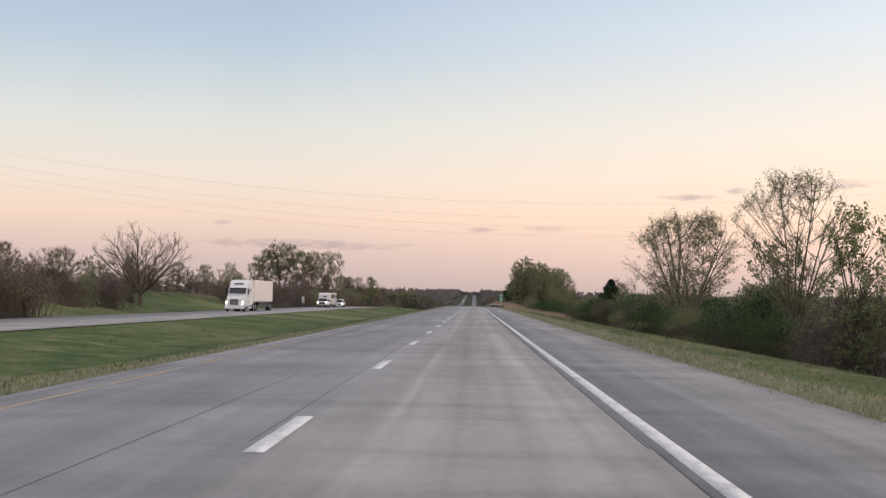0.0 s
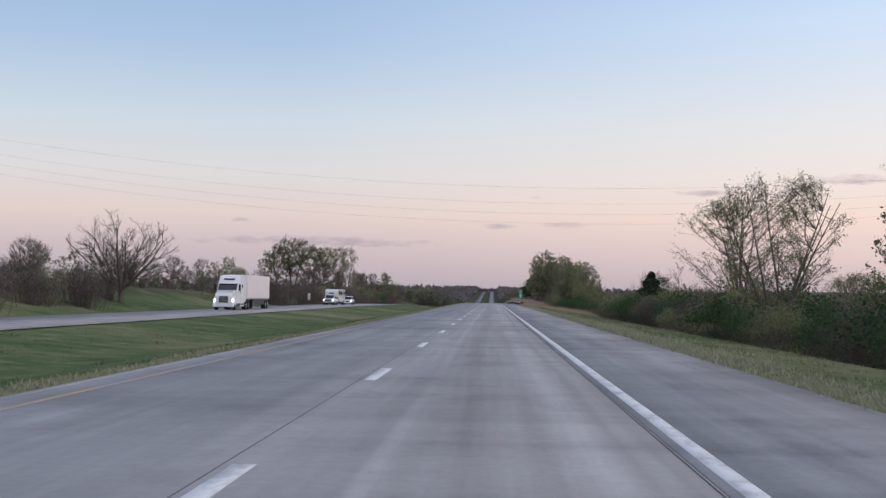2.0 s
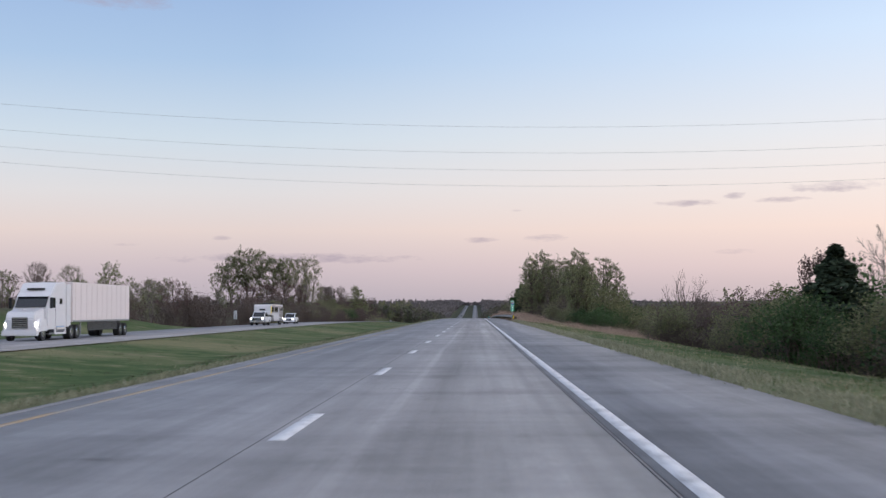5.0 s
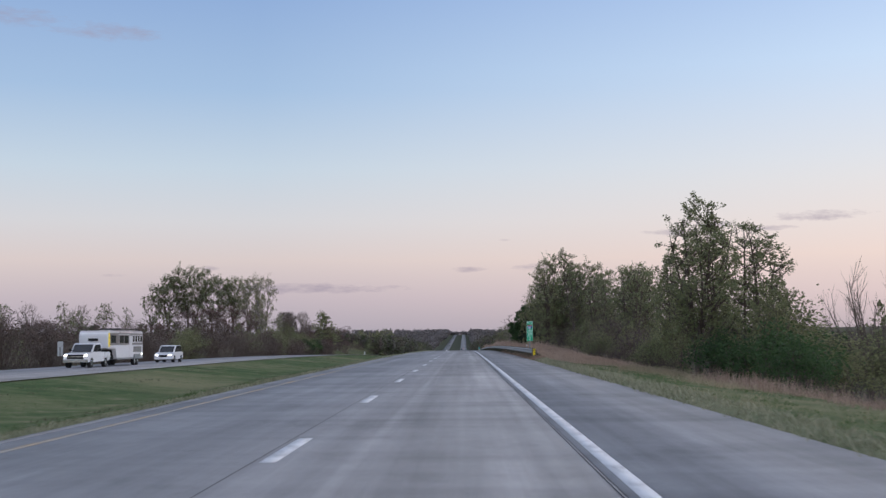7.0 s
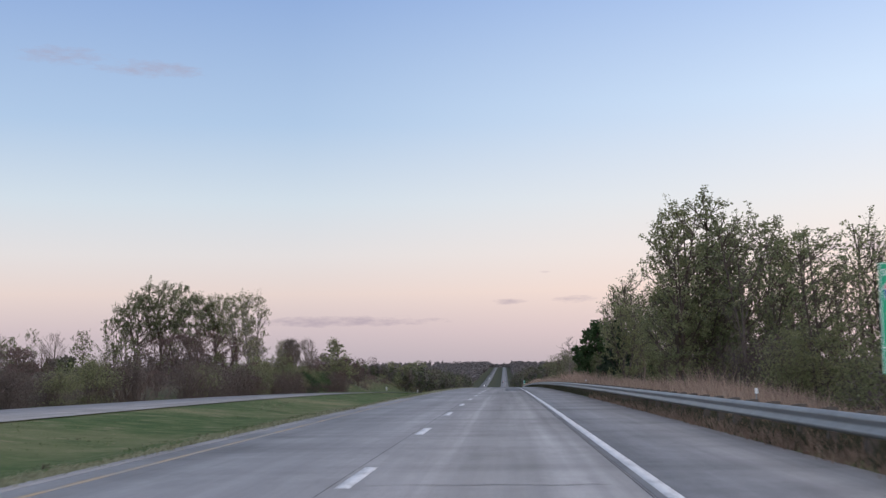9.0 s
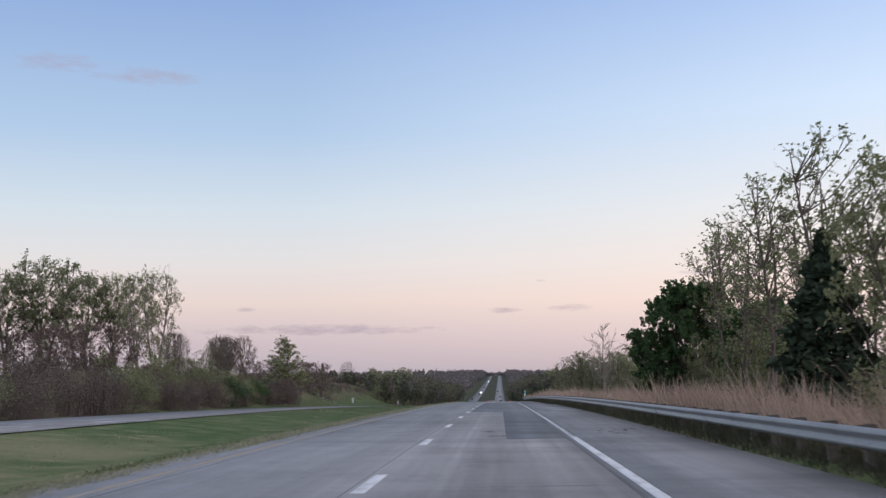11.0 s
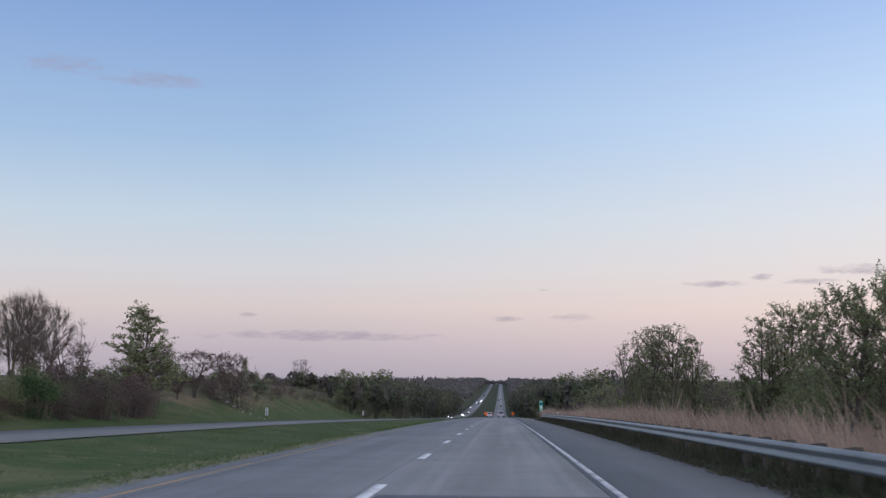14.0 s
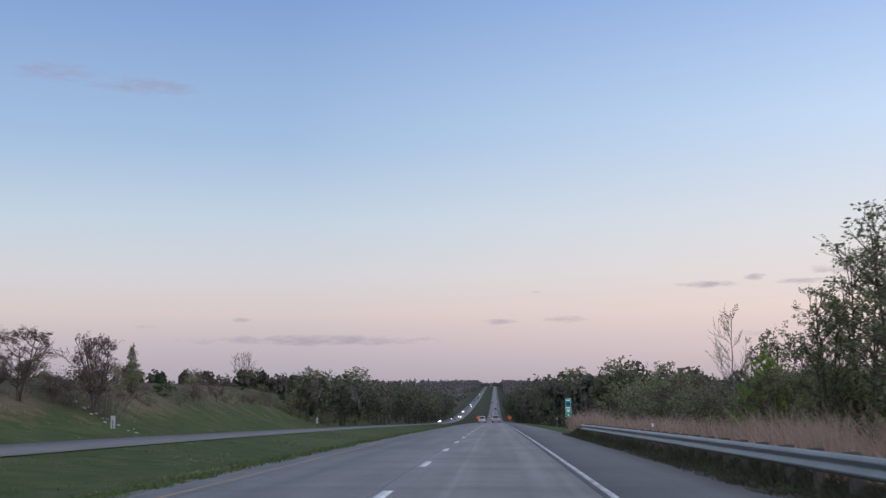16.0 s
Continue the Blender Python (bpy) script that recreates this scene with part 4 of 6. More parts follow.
# --- right of the road
for kind, x, y, top, w in [
        ("willow", 16.2, 203, 7.9, 1.25), ("willow", 11.4, 174, 6.2, 1.2), ("willow", 12.2, 156, 6.4, 0.9), ("poplar", 13.9, 141, 7.4, 1.0), ("poplar", 15.4, 145, 6.6, 1.0), ("cedar", 16.2, 121, 5.2, 1.0), ("leafy", 12.2, 148, 4.4, 0.8), ("thick", 14.2, 166, 4.6, 0.8), ("leafy", 11.8, 133, 4.0, 0.8),
        ("cedar", 12.8, 223, 3.4, 2.0), ("bush_dark", 13.8, 224, 2.6, 1.0), ("bush_dark", 11.6, 221, 1.6, 1.1), ("dead", 15.5, 226, 4.2, 0.8), ("redbud", 13.9, 227, 3.4, 0.8), ("bare", 23, 268, 3.6, 0.8), ("redbud", 19, 262, 2.6, 1.0),
        ("olive", 15.5, 276, 2.0, 1.0), ("bush_dark", 16, 313, 2.3, 1.1), ("poplar", 10.8, 307, 7.5, 1.25), ("poplar", 11.7, 309, 6.6, 1.4), ("poplar", 14.6, 312.5, 7.0, 1.35), ("poplar", 12.4, 322.5, 6.0, 1.0), ("aspen", 15.0, 336, 4.4, 1.2), ("aspen", 18.5, 343, 5.4, 1.2), ("aspen", 16.6, 349, 5.6, 1.2),
        ("bare", 26.5, 331, 6.8, 0.75), ("thick", 13.4, 304, 3.4, 0.9), ("bush_dark", 12.9, 301, 1.7, 1.25), ("olive", 14.6, 307, 3.2, 1.0), ("bush_dark", 10.8, 303, 1.5, 1.0), ("thick", 16, 316, 4.2, 0.9), ("olive", 12.6, 322, 3.0, 1.0), ("bush_green", 10.2, 316, 1.4, 1.0), ("bush_dark", 11.2, 293, 1.2, 1.0), ("bush_dark", 12.6, 297, 1.0, 0.9), ("cedar", 10.3, 436, 6.0, 1.3), ("thick", 10.2, 428, 7.0, 0.9),
        ("poplar", 12, 398, 11.9, 1.2), ("poplar", 15.8, 399, 10.6, 1.2), ("poplar", 17.4, 396, 9.6, 1.2), ("poplar", 15.6, 362, 7.9, 1.3), ("poplar", 17.3, 364, 7.6, 1.2), ("poplar", 10, 395.5, 10.9, 1.1), ("poplar", 14, 404, 11.0, 1.2), ("aspen", 13, 390, 9.6, 1.2), ("aspen", 15.5, 392, 8.8, 1.2), ("aspen", 14.4, 380, 7.6, 1.2), ("aspen", 18.0, 379, 8.2, 1.1), ("aspen", 19.0, 388, 9.2, 1.2), ("aspen", 17.6, 370, 8.4, 1.1),
        ("maple", 13.0, 480, 8.0, 1.04), ("aspen", 14.8, 478, 12.2, 1.3), ("aspen", 16.4, 481, 12.0, 1.3), ("maple", 16.6, 474, 6.4, 1.0), ("olive", 14.4, 466, 4.6, 0.9), ("aspen", 11.8, 451, 10.6, 1.3), ("aspen", 13.5, 446, 11.4, 1.3), ("aspen", 13, 464, 9.8, 1.3), ("aspen", 15, 458, 10.2, 1.3), ("thick", 10.8, 462, 4.0, 0.8),
        ("dead", 10.4, 520, 7.9, 1.15), ("willow", 12.5, 528, 4.6, 0.9), ("poplar", 22, 552, 6.4, 1.1), ("thick", 24, 555, 6.2, 1.0), ("poplar", 27, 557, 6.6, 1.1), ("thick", 19.5, 549, 5.6, 1.0), ("cotton", 12.1, 548, 5.3, 0.85), ("cotton", 14.3, 549, 5.9, 0.8), ("cotton", 16.3, 551, 4.4, 0.8), ("thick", 29, 552, 6.0, 1.0), ("thick", 15.5, 536, 3.8, 1.0), ("thick", 14.5, 553, 2.8, 0.9), ("thick", 17, 541, 3.9, 1.0), ("poplar", 18, 555, 5.0, 1.0),
        ("aspen", 9.8, 598, 6.2, 1.3), ("aspen", 11.4, 600, 7.4, 1.4), ("aspen", 13.2, 601, 7.8, 1.4), ("thick", 11.6, 602, 2.8, 0.8), ("poplar", 19.5, 596, 8.0, 1.2), ("poplar", 21.5, 598, 9.0, 1.2), ("poplar", 23.5, 597, 8.6, 1.2), ("leafy", 21.5, 594, 5.0, 0.9), ("redbud", 22, 569, 4.6, 1.0), ("poplar", 15.2, 603, 7.0, 0.9),
        ("aspen", 14.8, 624, 9.0, 1.6), ("aspen", 16.4, 626, 9.4, 1.5), ("poplar", 13.6, 628, 6.4, 1.0), ("poplar", 15.5, 629, 8.0, 1.1), ("dead", 15, 655, 7.8, 0.9), ("leafy", 18, 656, 6.4, 0.8), ("bush_bright", 16.5, 652, 4.2, 1.0), ("redbud", 21, 655, 6.0, 1.0), ("thick", 16.5, 648, 4.0, 1.0), ("bare", 17.5, 655, 4.0, 0.9),
        ("dead", 18, 711, 4.2, 0.9), ("bare", 20, 818, 6.5, 1.0)]:
    rising(kind, x, y, top, w)
for i in range(11):
    rising(plants.choice(["poplar", "aspen", "aspen"]), plants.uniform(11, 17), 402 + i * 3.8, plants.uniform(6.8, 9.4), 1.0)
for i in range(11):
    rising("aspen", plants.uniform(12, 19), 353 + i * 4.2, plants.uniform(5.4, 7.8), 1.0)
for i in range(9):
    rising(plants.choice(["thick", "olive", "leafy"]), plants.uniform(12, 18), 352 + i * 8.4, plants.uniform(2.2, 4.2), 0.9)
for i in range(12):
    rising(plants.choice(["olive", "brush"]), plants.uniform(11, 16), 346 + i * 4, plants.uniform(1.8, 3.2), 1.1)
for i in range(40):
    rising(plants.choice(["olive", "brush", "bush_dark", "brush", "bush_green", "bush_dark"]), plants.uniform(10.4, 13.4), 124 + i * 2.75, plants.uniform(0.6, 2.0), 1.15)
for i in range(26):
    rising(plants.choice(["olive", "thick", "willow", "brush", "thick"]), plants.uniform(13.0, 20), 124 + i * 4.6, plants.uniform(1.2, 2.9), 1.1)
for i in range(14):
    rising(plants.choice(["olive", "olive", "brush"]), plants.uniform(13, 26), 266 + i * 4.6, plants.uniform(0.9, 1.9), 1.2)
for i in range(12):
    rising(plants.choice(["brush", "redbud", "brush", "olive"]), plants.uniform(15, 27), 232 + i * 4.2, plants.uniform(1.2, 2.6), 1.1)
for i in range(64):
    rising(plants.choice(["thick", "olive", "brush", "olive", "leafy", "bush_dark"]), plants.uniform(14.5, 32), 430 + i * 4.6, plants.uniform(1.8, 3.8), 1.25)
for i in range(24):
    rising(plants.choice(["thick", "redbud", "bare", "brush"]), plants.uniform(32, 50), 200 + i * 20, plants.uniform(2.6, 4.6), 1.0)


# --- woods further off
def woods(name, label, count, spots, low, high, seed, leaves=260, size=0.5, look_of="far_leaf", level=None):
    rng = np.random.default_rng(seed)
    V, Fq = [], []
    for i in range(count):
        x, y = spots(rng)
        x += (1 if x > -15 else -1) * abs(rng.normal(0, 3) + 3 * math.sin(y * 0.031 + seed) + 2 * math.sin(y * 0.011))
        h = low + (high - low) * rng.beta(1.3, 2.2)
        z = float(land_z(x, y))
        if level is not None:
            h = min(max(level + rng.normal(0.0, 1.8) - z, low), high) * rng.uniform(0.82, 1.0)
        w = h * rng.uniform(0.28, 0.46)
        # leaves sit on the skins of a few rounded boughs and face outwards
        u = rng.normal(0, 1, (leaves, 3))
        u /= np.linalg.norm(u, axis=1, keepdims=True)
        lumps = rng.normal(0, 1, (8, 3))
        lumps *= rng.uniform(0.25, 0.62, (8, 1)) / np.linalg.norm(lumps, axis=1, keepdims=True)
        swell = rng.uniform(0.30, 0.48, 8)
        i = rng.integers(0, 8, leaves)
        p = lumps[i] + u * swell[i][:, None] * rng.uniform(0.85, 1.08, (leaves, 1))
        p = p * (w, w, h * 0.46) + (x, y, z + h * 0.54)
        p[:, 2] = np.maximum(p[:, 2], z)
        n = u + rng.normal(0, 0.35, (leaves, 3))
        n /= np.linalg.norm(n, axis=1, keepdims=True)
        e = np.cross(n, rng.normal(0, 1, (leaves, 3)))
        e /= np.linalg.norm(e, axis=1, keepdims=True)
        g = np.cross(n, e)
        r = size * rng.uniform(0.5, 1.3, (leaves, 1))
        v = np.stack([p - e * r, p + g * r * 0.7, p + e * r, p - g * r * 0.7], 1).reshape(-1, 3)
        f = np.arange(4 * leaves).reshape(leaves, 4)
        Fq.append(f + sum(len(a) for a in V))
        V.append(v)
        k = sum(len(a) for a in V)
        t = h * 0.02
        V.append(np.array([(x - t, y, z - 1), (x + t, y, z - 1), (x + t * .5, y, z + h * .7), (x - t * .5, y, z + h * .7), (x, y - t, z - 1), (x, y + t, z - 1), (x, y + t * .5, z + h * .7), (x, y - t * .5, z + h * .7)]))
        Fq.append(np.array([(0, 1, 2, 3), (4, 5, 6, 7)]) + k)
    ob = new(name, fast_mesh(name, np.concatenate(V), np.concatenate(Fq), M[look_of]))
    return tagged(ob, label, "woods", kind="stuff")


def band(x0, x1, y0, y1, thin=1.6):
    return lambda r: (x0 + (x1 - x0) * r.uniform(0, 1) ** thin, r.uniform(y0, y1))


for x, y, top, w in ((-47, 905, 13.5, 1.2), (-52, 940, 16, 1.2), (-46, 985, 18, 1.3), (-60, 960, 18, 1.2), (22, 800, 11.5, 1.1), (27, 830, 12.5, 1.2), (19, 870, 12.5, 1.2), (32, 900, 15.5, 1.2), (24, 950, 16, 1.3), (38, 850, 13.5, 1.2), (45, 900, 15, 1.2), (30, 990, 17, 1.2), (-70, 930, 16, 1.2), (-82, 900, 15, 1.2), (-64, 1000, 18.5, 1.3)):
    rising("thick", x, y, top, w)
for i in range(34):
    rising(plants.choice(["thick", "willow", "brush", "redbud", "leafy"]), plants.uniform(14, 46), 590 + i * 5, plants.uniform(3.4, 6.2), 1.15)
for i in range(46):
    plant(plants.choice(["brush", "olive", "thick", "bush_green", "thick"]), plants.uniform(12, 40), 676 + i * 4.6, plants.uniform(3.5, 7.0), 1.2)
woods("woods", "brown and dull green spring woods east of the highway", 760, band(-38, -160, 850, 1700, 1.9), 5.0, 21.0, 3, 170, 0.70, level=float(road_z(545)) + 3.4)
woods("woods", "dark brown spring woods west of the highway", 760, band(9.5, 160, 790, 1700, 1.9), 5.0, 21.0, 4, 170, 0.70, level=float(road_z(545)) + 3.4)
woods("woods", "woods along the far slope east of the highway", 1300, band(-44, -620, 1700, 4300, 1.9), 7, 20, 5, 60, 1.7, "hazy_woods")
woods("woods", "woods along the far slope west of the highway", 1300, band(15, 620, 1700, 4300, 1.9), 7, 20, 8, 60, 1.7, "hazy_woods")
woods("woods", "haze-grey woods where the highway leaves over the far ridge", 220, lambda r: (r.uniform(-90, 60), r.uniform(4250, 4560)), 9, 17, 15, 60, 1.6, "hazy_woods")
woods("woods", "belt of trees east beyond the roadside brush", 150, band(-125, -330, 420, 1000), 6, 10, 6, 200, 0.45)
woods("woods", "belt of trees west beyond the roadside brush", 230, band(48, 260, 220, 860), 5, 8, 7, 200, 0.40)


def merged(name, items, material):
    """One mesh out of many placed copies of quad meshes."""
    V, Q, n = [], [], 0
    for me, m in items:
        v = np.empty(len(me.vertices) * 3, np.float32)
        me.vertices.foreach_get("co", v)
        q = np.empty(len(me.loops), np.int32)
        me.loops.foreach_get("vertex_index", q)
        a = np.array(m)
        V.append(v.reshape(-1, 3) @ a[:3, :3].T + a[:3, 3])
        Q.append(q.reshape(-1, 4) + n)
        n += len(me.vertices)
    return fast_mesh(name, np.concatenate(V), np.concatenate(Q), material)


for kind in sorted({b[0] for b in far_plants}):
    mass = [b for b in far_plants if b[0] == kind]
    label, category = KINDS[kind][:2]
    tangle = tagged(new("thicket" if category == "bush" else "tree_belt"), label + (" in a distant thicket" if category == "bush" else " in a distant belt"), "thicket" if category == "bush" else "tree belt", kind="stuff")
    tagged(part("stem" if category == "bush" else "trunk", merged("stems", [(b[2], b[1]) for b in mass], mass[0][2].materials[0]), None, tangle), kind="stuff")
    if mass[0][3]:
        tagged(part("crown", merged("crowns", [(b[3], b[1]) for b in mass], mass[0][3].materials[0]), None, tangle), kind="stuff")


# ---------------------------------------------------------------- guard rail
RAIL_X, RAIL_Y0, RAIL_Y1 = 4.82, 334.2, 647.0
rail = thing("guard_rail", "galvanised steel guard rail along the shoulder edge", "guard rail", pose(0, 0, 0))


def beam_mesh(length, bend=0.0):
    """One W-shaped panel, rising from its lower to its upper lip."""
    sec = [(0.0, 0.0), (0.03, 0.012), (0.085, 0.05), (0.085, 0.085), (0.02, 0.135), (0.02, 0.175), (0.085, 0.225), (0.085, 0.26), (0.03, 0.298), (0.0, 0.31)]
    pts = [(-a, b) for a, b in sec] + [(-a + 0.006, b) for a, b in sec[::-1]]
    n = 6 if bend else 2
    v, f = [], []
    for i in range(n):
        s = i / (n - 1)
        for a, b in pts:
            v.append((a + bend * (1 - s) ** 2, s * length, b))
    k = len(pts)
    for i in range(n - 1):
        for j in range(k):
            f.append((i * k + j, i * k + (j + 1) % k, (i + 1) * k + (j + 1) % k, (i + 1) * k + j))
    return fast_mesh("beam", np.array(v), np.array(f), M["steel"])


panel, flare = beam_mesh(3.83), beam_mesh(3.83, 0.06)
post_me = bpy.data.meshes.new("post")
block(0.09, 0.24, -0.09, 0.09, -0.8, 0.70, bevel=0.012).to_mesh(post_me)
post_me.materials.append(M["post"])
spacer_me = bpy.data.meshes.new("spacer")
block(0.005, 0.088, -0.07, 0.07, 0.36, 0.69, bevel=0.008).to_mesh(spacer_me)
spacer_me.materials.append(M["post"])
n_panels = int((RAIL_Y1 - RAIL_Y0) / 3.81)
for i in range(n_panels):
    y = RAIL_Y0 + i * 3.81
    b = part("beam", flare if i == 0 else panel, None, rail)
    b.location = (RAIL_X, y, float(road_z(y)) + 0.36)
    b.rotation_euler.x = math.atan2(float(road_z(y + 3.81) - road_z(y)), 3.81)
    for k in range(2):
        q = part("post", post_me, None, rail)
        q.location = (RAIL_X, y + k * 1.905, float(road_z(y + k * 1.905)))
        s = part("spacer", spacer_me, None, rail)
        s.location = q.location


# ---------------------------------------------------------------- signs
def words(text, size, material, parent, x, z, y=-0.012, name="lettering", wide=1.0):
    cu = bpy.data.curves.new(name, "FONT")
    cu.body, cu.size, cu.align_x, cu.align_y, cu.extrude = text, size, "CENTER", "CENTER", 0.001
    tmp = bpy.data.objects.new(name, cu)
    me = bpy.data.meshes.new_from_object(tmp)
    bpy.data.objects.remove(tmp)
    me.materials.clear()
    me.materials.append(material)
    ob = part(name, me, None, parent)
    ob.matrix_local = pose(x, y, z, 90, 0, 0) @ Matrix.Diagonal((wide, 1, 1, 1))
    return ob


def shield(parent, x, z, w):
    pts = [(-0.5, 0.32), (-0.36, 0.5), (0, 0.42), (0.36, 0.5), (0.5, 0.32), (0.46, -0.1), (0.28, -0.36), (0, -0.52), (-0.28, -0.36), (-0.46, -0.1)]

    def flat(name, low, high, s, y, mat):
        sel = [(a * s * w + x, min(max(b, low), high) * s * w + z) for a, b in pts]
        bm = bmesh.new()
        a = [bm.verts.new((p, y, q)) for p, q in sel]
        bm.faces.new(a)
        r = bmesh.ops.extrude_face_region(bm, geom=bm.faces[:])
        bmesh.ops.translate(bm, verts=[g for g in r["geom"] if isinstance(g, bmesh.types.BMVert)], vec=(0, 0.002, 0))
        bmesh.ops.remove_doubles(bm, verts=bm.verts[:], dist=1e-5)
        return part(name, bm, mat, parent)
    flat("shield_rim", -1, 1, 1.0, -0.014, M["sign_white"])
    flat("shield_field", -1, 0.22, 0.95, -0.017, M["sign_blue"])
    flat("shield_crown", 0.25, 1, 0.95, -0.017, M["sign_red"])
    words("35", 0.21 * w / 0.36, M["sign_white"], parent, x, z - 0.05 * w / 0.36, -0.020)


def mile_sign(x, y, low, legible):
    g = thing("mile_marker", "tall green highway mile marker sign on a steel post", "road sign", pose(x, y, float(land_z(x, y))) @ Matrix.Scale(0.95, 4), "mile markers")
    base = (float(road_z(y) - land_z(x, y)) + low) / 0.95
    post = bmesh.new()
    rod(post, (0, 0.04, -0.8), (0, 0.04, base + 0.3), 0.035)
    part("post", post, M["steel"], g, "galvanised sign post")
    plate = part("plate", block(-0.23, 0.23, -0.006, 0.006, base, base + 1.50, bevel=0.004), M["sign_green"], g, "green retroreflective plate")
    rim = bmesh.new()
    for a in ((-0.222, -0.212, base + 0.01, base + 1.49), (0.212, 0.222, base + 0.01, base + 1.49), (-0.212, 0.212, base + 0.01, base + 0.02), (-0.212, 0.212, base + 1.48, base + 1.49), (-0.212, 0.212, base + 0.345, base + 0.36)):
        box(rim, a[0], a[1], -0.009, -0.0065, a[2], a[3])
    part("border", rim, M["sign_white"], plate)
    if legible:
        words("SOUTH", 0.135, M["sign_white"], plate, 0, base + 1.36, wide=0.85)
        shield(plate, 0, base + 1.06, 0.36)
        words("MILE", 0.17, M["sign_white"], plate, 0, base + 0.76, wide=0.9)
        words("30", 0.29, M["sign_white"], plate, 0, base + 0.52)
        words("2", 0.27, M["sign_white"], plate, 0, base + 0.18)
    else:
        shield_bar = block(-0.15, 0.15, -0.010, -0.0065, base + 0.93, base + 1.20)
        part("field", shield_bar, M["sign_blue"], plate)
        bars = bmesh.new()
        for z0, z1, w in ((1.31, 1.40, 0.17), (0.70, 0.81, 0.16), (0.44, 0.62, 0.13), (0.10, 0.26, 0.07)):
            box(bars, -w, w, -0.010, -0.0065, base + z0, base + z1)
        part("lettering", bars, M["sign_white"], plate)
    return g


mile_sign(5.04, 340.6, 1.20, True)
mile_sign(5.45, 670.0, 1.05, False)

hazard = thing("hazard_marker", "yellow and black striped marker at the rail end", "road sign", pose(4.95, 333.9, float(road_z(333.9)) - 0.09, 0, 0, 12))
part("plate", block(-0.085, 0.085, -0.004, 0.004, 0.34, 0.76, bevel=0.003), M["sign_yellow"], hazard)
for i in range(4):
    z = 0.37 + i * 0.11
    bm = bmesh.new()
    box(bm, -0.08, 0.08, -0.008, -0.0045, z, z + 0.05)
    for v in bm.verts:
        v.co.z = min(max(v.co.z - v.co.x * 0.7, 0.345), 0.755)
    part("stripe", bm, M["black"], hazard)
bm = bmesh.new()
rod(bm, (0, 0.03, -0.5), (0, 0.03, 0.7), 0.025)
part("post", bm, M["post"], hazard)


def delineator(x, y, h=0.95):
    g = thing("delineator", "small white reflector on a thin post", "delineator", pose(x, y, float(land_z(x, y))), "delineators")
    up = float(road_z(y) - land_z(x, y)) + h
    bm = bmesh.new()
    rod(bm, (0, 0, -0.3), (0, 0, up), 0.014)
    part("post", bm, M["steel"], g)
    part("reflector", block(-0.035, 0.035, -0.030, -0.018, up - 0.12, up, bevel=0.006), M["sign_white"], g)


for y in (351, 405, 458, 512, 566, 620):
    delineator(5.35, y, 0.90)
delineator(5.2, 322 + 90 * 4, 1.0)


def sign_back(x, y, w=0.32, h=0.95):
    g = thing("road_sign", "small road sign seen from its bare metal back", "road sign", pose(x, y, float(land_z(x, y))), "sign backs")
    part("plate", block(-w / 2, w / 2, -0.005, 0.005, 1.05, 1.05 + h, bevel=0.004), M["aluminium"], g)
    bm = bmesh.new()
    rod(bm, (0, -0.04, -0.5), (0, -0.04, 1.9), 0.035)
    part("post", bm, M["post"], g)


sign_back(-36, 690, 0.45, 1.2)
sign_back(-36, 360, 0.5, 1.3)
sign_back(-36, 820, 0.45, 1.2)


def work_sign(x, y):
    g = thing("work_sign", "orange diamond road work sign on a stand", "road sign", pose(x, y, float(road_z(y))), "work signs")
    bm = block(-0.61, 0.61, -0.01, 0.01, -0.61, 0.61, bevel=0.006)
    bmesh.ops.transform(bm, matrix=pose(0, 0, 1.75, 0, 45, 0), verts=bm.verts[:])
    part("plate", bm, M["sign_orange"], g, "fluorescent orange plate")
    legs = bmesh.new()
    rod(legs, (0, 0.05, 0.15), (0, 0.05, 1.9), 0.03)
    part("mast", legs, M["steel"], g)
    for s in (-1, 1):
        for t in (-1, 1):
            leg = bmesh.new()
            rod(leg, (0, 0.05, 0.35), (0.5 * s, 0.05 + 0.5 * t, 0.0), 0.02)
            part("leg", leg, M["steel"], g)


work_sign(-6.6, 1030)
work_sign(5.2, 1035)


# ---------------------------------------------------------------- power line
def utility_pole(x, y, tops):
    z = float(land_z(x, y))
    g = thing("utility_pole", "tall wooden utility pole with steel arms", "pole", pose(x, y, z), "utility poles")
    bm = bmesh.new()
    rod(bm, (0, 0, -1), (0, 0, tops[-1] - z + 0.8), 0.24, 0.14, 10)
    part("pole", bm, M["post"], g)
    for t in tops:
        a = bmesh.new()
        rod(a, (0, 0, t - z - 0.25), (0, -0.9, t - z), 0.05)
        part("arm", a, M["steel"], g)
    return g


WIRE_Y = 263.0
eye_w = float(road_z(151)) + EYE
WIRES = [(7.7, 0), (8.8, 0), (10.0, 0), (11.8, 3.0)]
ends = (-92.0, 104.0)


def wire_z(h, x):
    return eye_w + h + 0.0011 * (x - 10) ** 2


